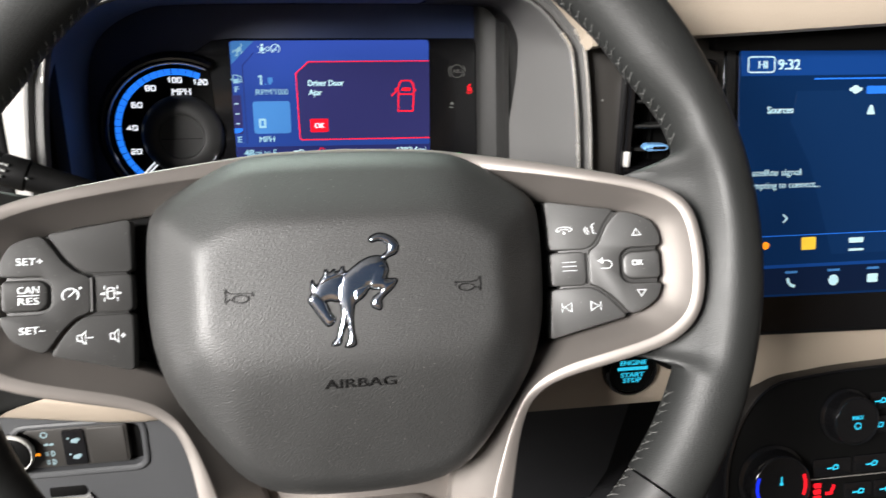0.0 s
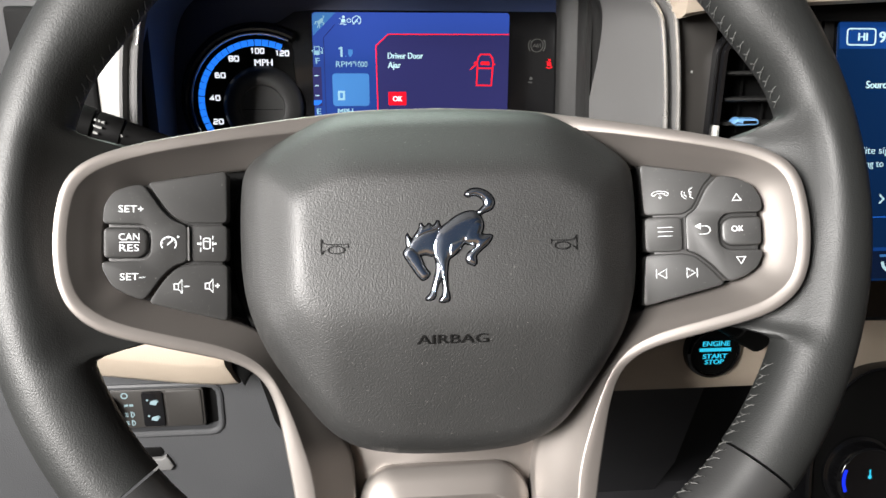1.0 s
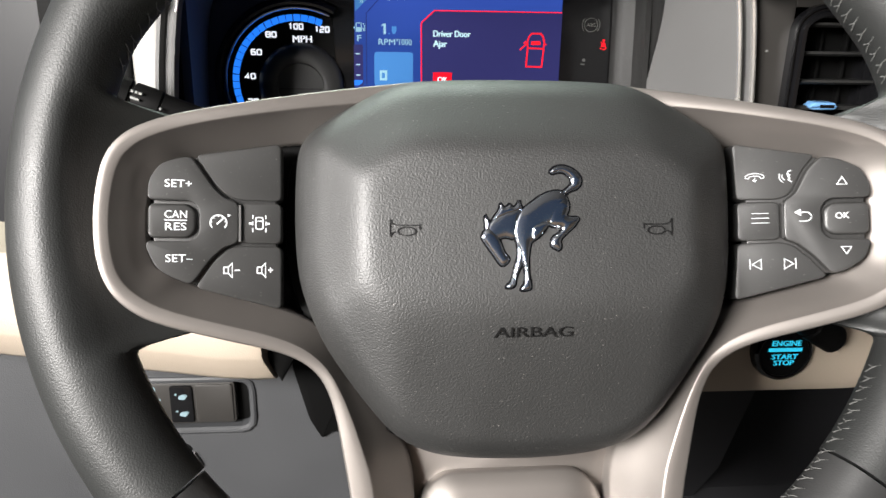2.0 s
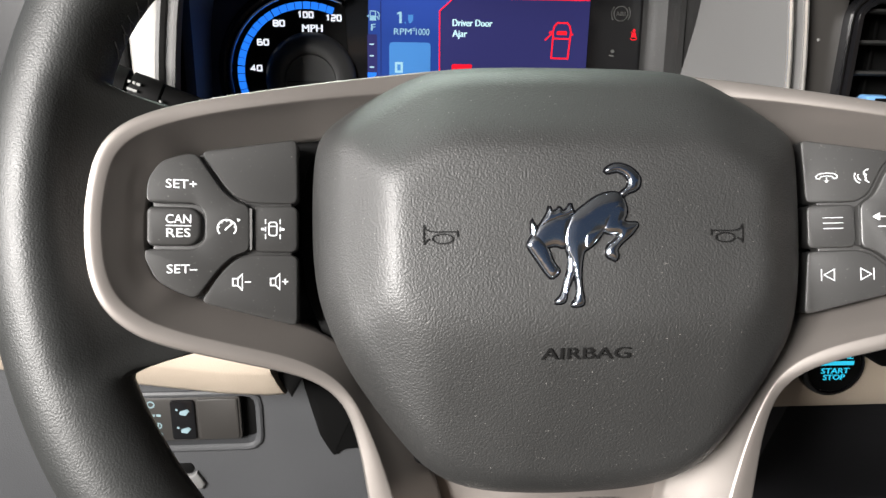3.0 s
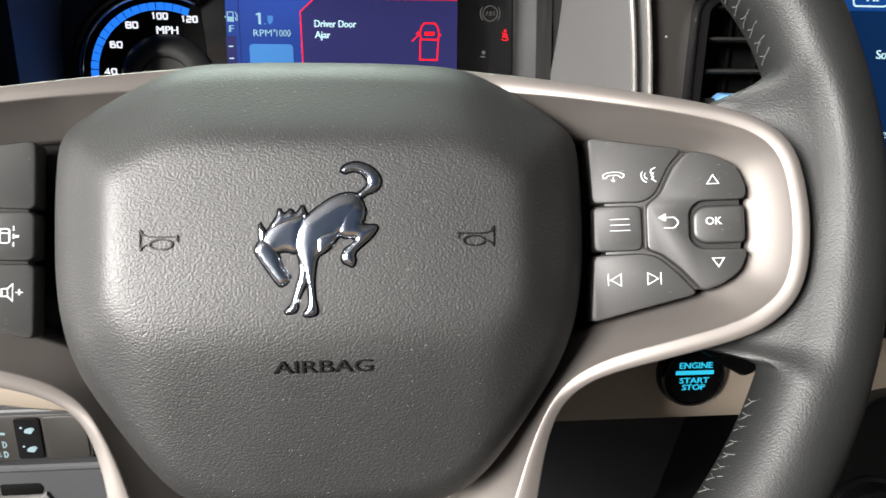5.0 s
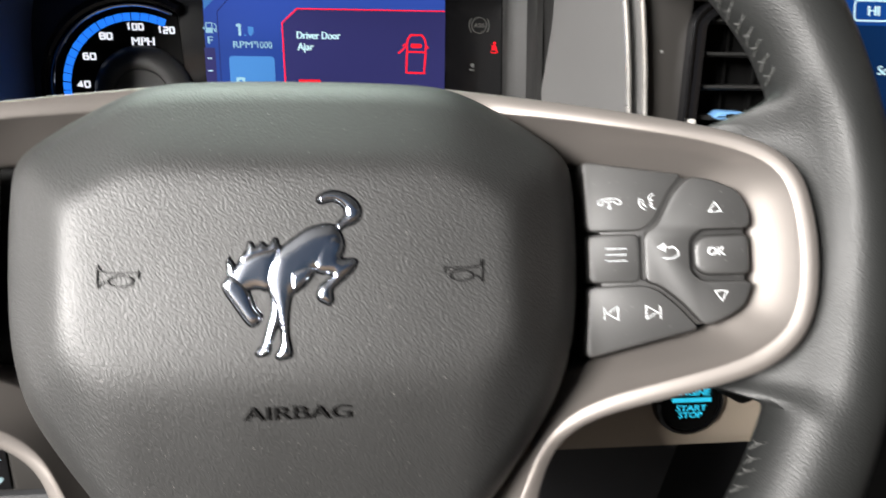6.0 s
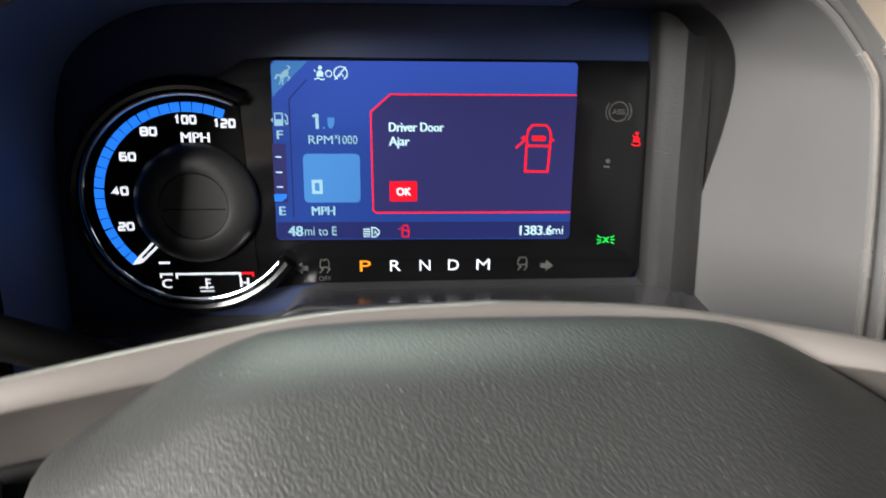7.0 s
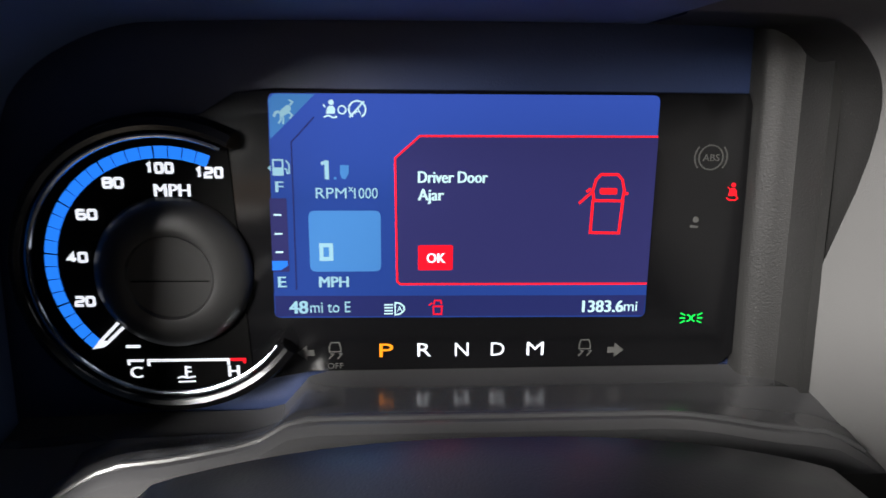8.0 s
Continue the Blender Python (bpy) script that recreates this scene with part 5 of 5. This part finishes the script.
        return mesh(verts, faces)
    # dark outset of each limb, drawn as the emblem's shadow line
    part("emblem_shadow_line", joined(*[slab(inset(smoothed(ccw(list(poly)), 1), -0.62), lambda u, v: cover_height(u, v) + 0.25, 1.2, 0.2, 1) for poly, _, _, _ in limbs]), GLOSS, w, "dark outline standing in for the shadow round the emblem")
    part("emblem", joined(*[limb(*shape) for shape in limbs]), SKY_TINTED_CHROME, w, "polished chrome bucking horse emblem, tinted blue for reflected sky", sharp=50)

    # satin frame: along the top, round the control pod and down the lower spoke, in one piece a side
    outer = [[(0, 67.5), (30, 66.4), (46, 64.3), (76, 58.4), (103, 52.3), (123, 47.4), (138, 42.6)],
             [(138, 42.6), (148.6, 37), (155.2, 28.5), (157.8, 15), (158.4, 2), (157.2, -11), (153.8, -21), (147.6, -28.2), (138, -34)],
             [(138, -34), (115, -40.6), (99, -44.8), (89.5, -48.4), (82.5, -53.4), (77.8, -60), (74, -72), (71, -90), (67.6, -111), (64, -145), (62, -178)]]
    inner = [[(0, 46), (30, 45), (60, 41.5), (74, 40.5), (88, 38.6), (117, 33.2), (131.5, 29.0)],
             [(131.5, 29.0), (139.5, 24.8), (142.6, 18.6), (144, 4), (142.8, -9.5), (138.5, -14.5), (128, -20)],
             [(128, -20), (110, -25.4), (92, -30.4), (80.5, -37.2), (72.5, -45.5), (63, -60), (52, -77), (43, -94), (42, -114), (42, -146), (42, -178)]]

    def along(pieces, counts):
        out = []
        flat_pts = [Vector(p) for piece in pieces for p in piece[:-1]] + [Vector(pieces[-1][-1])]
        marks = [0]
        for piece in pieces:
            marks.append(marks[-1] + len(piece) - 1)
        for _ in range(2):
            q, where = [flat_pts[0]], {0: 0}
            for i in range(1, len(flat_pts) - 1):
                p0, p1, p2 = flat_pts[i - 1], flat_pts[i], flat_pts[i + 1]
                q.append(p1.lerp(p0, 0.25))
                where[i] = len(q) - 1
                q.append(p1.lerp(p2, 0.25))
            q.append(flat_pts[-1])
            where[len(flat_pts) - 1] = len(q) - 1
            marks = [where[m] for m in marks]
            flat_pts = q
        for k, m in enumerate(counts):
            seg = flat_pts[marks[k]:marks[k + 1] + 1]
            run = [0.0]
            for p, q in zip(seg, seg[1:]):
                run.append(run[-1] + (q - p).length)
            for i in range(m if k < len(counts) - 1 else m + 1):
                d, j = run[-1] * i / m, 0
                while j < len(seg) - 2 and run[j + 1] < d:
                    j += 1
                out.append(seg[j].lerp(seg[j + 1], (d - run[j]) / max(run[j + 1] - run[j], 1e-9)))
        return out
    po, pi = along(outer, (44, 40, 70)), along(inner, (44, 40, 70))
    for sgn in (1, -1):
        def ring(f, lift, fixed=None, tip=0.0):
            out = []
            for p, q in zip(po, pi):
                c = p.lerp(q, f)
                side = tip * ((1 - smoothstep(105, 150, p.x)) * smoothstep(0, 20, p.y) + 1.5 * smoothstep(-46, -62, p.y))
                # beside the pod the wall ends high, at a dark gap; down the lower spoke it is one plane
                fall = lift * (1 - 0.34 * smoothstep(136, 150, p.x)) if lift < 0 else lift
                h = base(p.x + (c.x - p.x) * 0.5) + fall + side
                if f > 0.4:
                    crease = base(p.x + (q.x - p.x) * 0.205) + 2.9 + 1.65 * smoothstep(-46, -62, p.y)
                    plane = crease - 1.25 * (f - 0.41) * (q - p).length
                    h += (plane - h) * smoothstep(-50, -68, p.y)
                out.append((sgn * c.x, c.y, h if fixed is None else fixed))
            return out
        rings = [ring(0, 0, -62), ring(0, 1.8), ring(0.01, 3.8), ring(0.03, 4.9), ring(0.06, 5.3), ring(0.20, 5.0, None, 0.6), ring(0.345, 4.5, None, 1.5), ring(0.365, 4.3, None, 1.5), ring(0.385, 3.7, None, 1.4), ring(0.41, 2.9, None, 1.1), ring(0.66, -3.4), ring(0.95, -10.4), ring(1.0, -11.6), ring(1.0, 0, -78)]
        part("spoke_trim", loft([r[::sgn] for r in rings], False, False, closed=False), SATIN, w, "satin silver spoke frame", sharp=75)
    # lower spoke
    half = [(62, -62), (58, -86), (54, -112), (50, -178)]
    under = [(0, -84), (26, -83), (40, -78), (50, -66)]
    plate = under + half + mirror(half) + mirror(under[1:])
    part("lower_spoke", slab(plate, lambda u, v: -60 + 0.2 * (v + 84), 8, 2), SATIN, w, "satin silver lower spoke")
    frame_out = rounded([(-41, -165), (41, -165), (41, -113), (31, -101.5), (-31, -101.5), (-41, -113)], 7, 5)
    frame_in = rounded([(-31, -160), (31, -160), (31, -122), (25, -115.5), (-25, -115.5), (-31, -122)], 5, 5)
    po, pi = resampled(frame_out, 80), resampled(frame_in, 80)
    rings = [[(a + (c - a) * f, b + (d - b) * f, h) for (a, b), (c, d) in zip(po, pi)] for f, h in ((0, -80), (0.0, -61), (0.03, -59), (0.09, -57.6), (0.5, -54.6), (0.92, -51.6), (0.97, -51.8), (1, -53.4), (1, -76))]
    part("spoke_window", loft(rings, False, False), SATIN, w, "raised satin frame of the spoke opening")
    part("spoke_hollow", slab(inset(frame_in, -1), -68, 3, 0.3), BLACK, w)
    # black carrier behind everything
    carrier = [(0, 58), (60, 50), (100, 40), (134, 33), (146, 10), (142, -14), (112, -31), (88, -41), (70, -60), (52, -78), (0, -92)]
    carrier = smoothed(ccw(carrier + mirror(carrier[1:-1])), 1)
    part("carrier", slab(carrier, lambda u, v: base(u) - 10 - 34 * (1 - smoothstep(93, 100, abs(u))), 20, 1), BLACK, w, "black carrier behind the cover")
    # black ring added to imitate the shade in the gap round the cover
    part("cover_gap_shade", slab([(u * (1.05 + 0.045 * smoothstep(-30, -50, v) * (1 - smoothstep(-78, -90, v))), v if v < 0 else v - 6) for u, v in hub], -47, 10, 1), BLACK, w, "black ring standing in for shade in the gap round the cover")
    part("hub_housing", lathe([(52, -110), (58, -90), (66, -58), (60, -54)], 0, -8, 40), BLACK, w)

    # control pods: buttons lie on the sloping floor of the spokes
    def key(name, poly, lift, sgn=1, label="", bevel=0.6):
        poly = [(sgn * u, v) for u, v in poly]
        return part(name, slab(rounded(poly, 2.4, 3), lambda u, v: base(u) + lift, 8, bevel, 3), BUTTON, w, label)

    def ink(bm, parent):
        return part("symbol", bm, ICON, parent)
    top = lambda lift: (lambda u, v: base(u) + lift + 0.12)
    pod = [(97, 35.6), (117, 31.8), (130.5, 27.8), (137, 24), (140.2, 18), (140.6, 4), (140, -9), (136, -13), (126, -17.6), (110, -22.6), (97, -26.4)]
    for sgn in (1, -1):
        part("pod_floor", slab([(sgn * u, v) for u, v in pod], lambda u, v: base(u) - 2.0, 5, 0.4), BUTTON, w, "black floor of the control pod")
    # left pod, mirrored outlines
    L = -1
    rocker = [(141.5, 20), (138, 26), (132, 28.5), (127, 29.4), (119.4, 17.6), (115.4, 13.8), (110.4, 12.2), (110.4, -3.6), (115.4, -5), (120, -9.4), (127, -19.6), (134, -16.5), (139, -13), (142.2, -6), (142.2, -3), (127.2, -3), (124.2, 0), (124.2, 9.6), (127.2, 12.4), (142, 12.4)]
    k1 = key("rocker_button", rocker, 0.6, L, "black cruise speed rocker")
    k2 = key("cancel_button", [(142, 11.2), (128.4, 11.2), (125.6, 8.6), (125.6, 1.0), (128.4, -1.8), (142, -1.8)], -0.2, L, "black cancel button", 1.1)
    k3 = key("lane_button", [(109.4, 12.2), (95, 12.4), (95, -3.8), (109.4, -3.6)], -0.6, L, "black lane assist button")
    k4 = key("volume_button", [(110.2, -4.6), (95, -4.8), (95, -29.6), (126, -20.6), (119.8, -10.8), (115.0, -6.0)], -1.0, L, "black volume button")
    key("blank_panel", [(126.2, 30.2), (95, 36.2), (95, 13.2), (110.4, 13.2), (114.8, 14.8), (118.8, 18.6)], -1.2, L, "plain black button panel")
    part("divider_line", stroke([(-109.9, -3), (-109.9, 11.2)], 0.7, lambda u, v: base(u) + 0.8, 2), HOOD_PALE, w)
    ink(writing("SET+", -131.4, 18.8, 2.9, top(0.6), 9.2, 0.0, 0.1), k1)
    ink(writing("SET\u2013", -131.0, -9.4, 2.9, top(0.6), 9.2, 0.0, 0.1), k1)
    ink(writing("CAN", -132.4, 7.2, 2.9, top(-0.2), 7.6, 0.0, 0.1), k2)
    ink(stroke([(-136.2, 4.9), (-128.6, 4.9)], 0.35, top(-0.1), 0.2), k2)
    ink(writing("RES", -132.4, 2.6, 2.9, top(-0.2), 7.2, 0.0, 0.1), k2)
    t1, t3, t4 = top(0.6), top(-0.6), top(-1.0)
    ink(joined(stroke(arc(-117.5, 4.2, 2.9, -40, 220, 16), 0.45, t1, 0.2), stroke([(-118.1, 3.6), (-115.5, 6.2)], 0.5, t1, 0.2), *[stroke([(-117.5 + 2.2 * math.cos(a), 4.2 + 2.2 * math.sin(a)), (-117.5 + 2.9 * math.cos(a), 4.2 + 2.9 * math.sin(a))], 0.35, t1, 0.2) for a in (0.2, 1.0, 1.6, 2.3, 3.0)], slab([(-114.3, 7.6), (-113.1, 7.2), (-114.1, 6.4)], t1, 0.2, 0.02, 1)), k1)
    ink(joined(stroke(box(-103.0, 4.3, 2.6, 4.6, 0.8), 0.4, t3, 0.2, True), stroke([(-104.0, 5.2), (-102.0, 5.2)], 0.35, t3, 0.2), *[stroke([(u, v), (u, v + 1.6)], 0.35, t3, 0.2) for u in (-105.4, -100.6) for v in (0.8, 3.4, 6.0)], stroke([(-106.8, 4.2), (-105.8, 4.2)], 0.8, t3, 0.2), stroke([(-100.2, 4.2), (-99.2, 4.2)], 0.8, t3, 0.2)), k3)
    for u, plus in ((-113.5, False), (-101.4, True)):
        bits = [stroke([(u - 2.4, -15.2), (u - 2.4, -12.8), (u - 0.8, -12.8), (u + 0.6, -11.2), (u + 0.6, -16.8), (u - 0.8, -15.2)], 0.4, t4, 0.2, True), stroke([(u + 1.4, -14), (u + 3.4, -14)], 0.4, t4, 0.2), stroke([(u - 0.8, -15.2), (u - 0.8, -12.8)], 0.3, t4, 0.2)]
        if plus:
            bits.append(stroke([(u + 2.4, -15), (u + 2.4, -13)], 0.4, t4, 0.2))
        ink(joined(*bits), k4)
    # right pod
    nav = [(141.2, 18.5), (138.2, 25), (131, 28.8), (124, 30.4), (119, 25), (114.4, 15.2), (109.9, 12.2), (109.9, -3.6), (114.4, -5), (120.6, -10.4), (127.2, -18.2), (133.6, -15.6), (139, -11.4), (141.4, -4), (126.5, -3.6), (123.4, -0.6), (123.4, 9.6), (126.5, 12.8), (141.4, 12.8)]
    r1 = key("arrow_button", nav, 0.6, 1, "black arrow button plate")
    r2 = key("confirm_button", [(141.2, 11.2), (128, 11.2), (125, 8.4), (125, 0.6), (128, -2.0), (141.2, -2.0)], -0.3, 1, "black confirm button", 1.1)
    r3 = key("menu_button", [(108.8, 12.2), (93, 12.4), (93, -3.8), (108.8, -3.6)], -0.6, 1, "black menu button")
    r4 = key("track_button", [(109.6, -4.6), (93, -4.8), (91.4, -28.6), (126.2, -19.0), (119.8, -11.4), (114.0, -6)], -1.0, 1, "black track button")
    r5 = key("call_button", [(123, 31.2), (91.8, 37.2), (93, 13.2), (109.6, 13.2), (113.6, 15.8), (118.2, 25.8)], -1.0, 1, "black call button")
    part("divider_line", stroke([(109.4, -3), (109.4, 11.6)], 0.6, lambda u, v: base(u) + 0.7, 2), BUTTON, w)
    s1, s2, s3, s4 = top(0.6), top(-0.3), top(-0.6), top(-1.0)
    ink(stroke([(129.4, 18.4), (133.0, 18.4), (131.2, 21.4)], 0.24, s1, 0.2, True), r1)
    ink(stroke([(130.2, -7.0), (133.8, -7.0), (132.0, -10.0)], 0.24, s1, 0.2, True), r1)
    ink(writing("OK", 131.4, 5.8, 2.6, s2, 5.0, 0.0, 0.1), r2)
    ink(joined(*[stroke([(98.4, v), (104.8, v)], 0.24, s3, 0.2) for v in (7.5, 5.5, 3.5)]), r3)
    ink(joined(stroke([(114.4, 7.4), (118.6, 7.4), (119.8, 6.2), (119.8, 5.0), (118.6, 3.8), (115.4, 3.8)], 0.3, s1, 0.2), slab([(113.6, 7.4), (116.0, 8.8), (116.0, 6.0)], s1, 0.2, 0.02, 1)), r1)
    ink(joined(stroke([(97.4, -11.6), (97.4, -15.8)], 0.25, s4, 0.2), stroke([(98.2, -13.7), (101.6, -11.6), (101.6, -15.8)], 0.24, s4, 0.2, True)), r4)
    ink(joined(stroke([(114.4, -11.4), (114.4, -15.6)], 0.25, s4, 0.2), stroke([(113.6, -13.5), (110.2, -11.4), (110.2, -15.6)], 0.24, s4, 0.2, True)), r4)
    hx, hy = 100.1, 22.8
    ink(joined(stroke([(hx - 2.4, hy - 0.7), (hx - 3.4, hy - 0.5), (hx - 3.5, hy + 0.4), (hx - 2.4, hy + 1.2), (hx, hy + 1.5), (hx + 2.4, hy + 1.2), (hx + 3.5, hy + 0.4), (hx + 3.4, hy - 0.5), (hx + 2.4, hy - 0.7), (hx + 1.8, hy + 0.2), (hx, hy + 0.4), (hx - 1.8, hy + 0.2)], 0.26, s4, 0.2, True),
               stroke([(hx, hy - 0.2), (hx, hy - 1.6)], 0.26, s4, 0.2), slab([(hx - 0.8, hy - 1.3), (hx + 0.8, hy - 1.3), (hx, hy - 2.2)], s4, 0.2, 0.02, 1)), r5)
    tx, ty = 112.4, 22.4
    ink(joined(stroke([(tx + 1.4, ty + 2.8), (tx + 0.2, ty + 2.2), (tx - 0.2, ty + 1.0), (tx + 0.8, ty + 0.8), (tx + 0.1, ty + 0.1), (tx + 0.7, ty - 0.5), (tx + 0.2, ty - 1.2), (tx + 1.6, ty - 2.2)], 0.3, s4, 0.2), stroke(arc(tx - 0.6, ty + 0.2, 1.5, 150, 250, 6), 0.28, s4, 0.2), stroke(arc(tx - 0.6, ty + 0.2, 2.6, 150, 250, 6), 0.28, s4, 0.2)), r5)
    return w


steering_wheel()
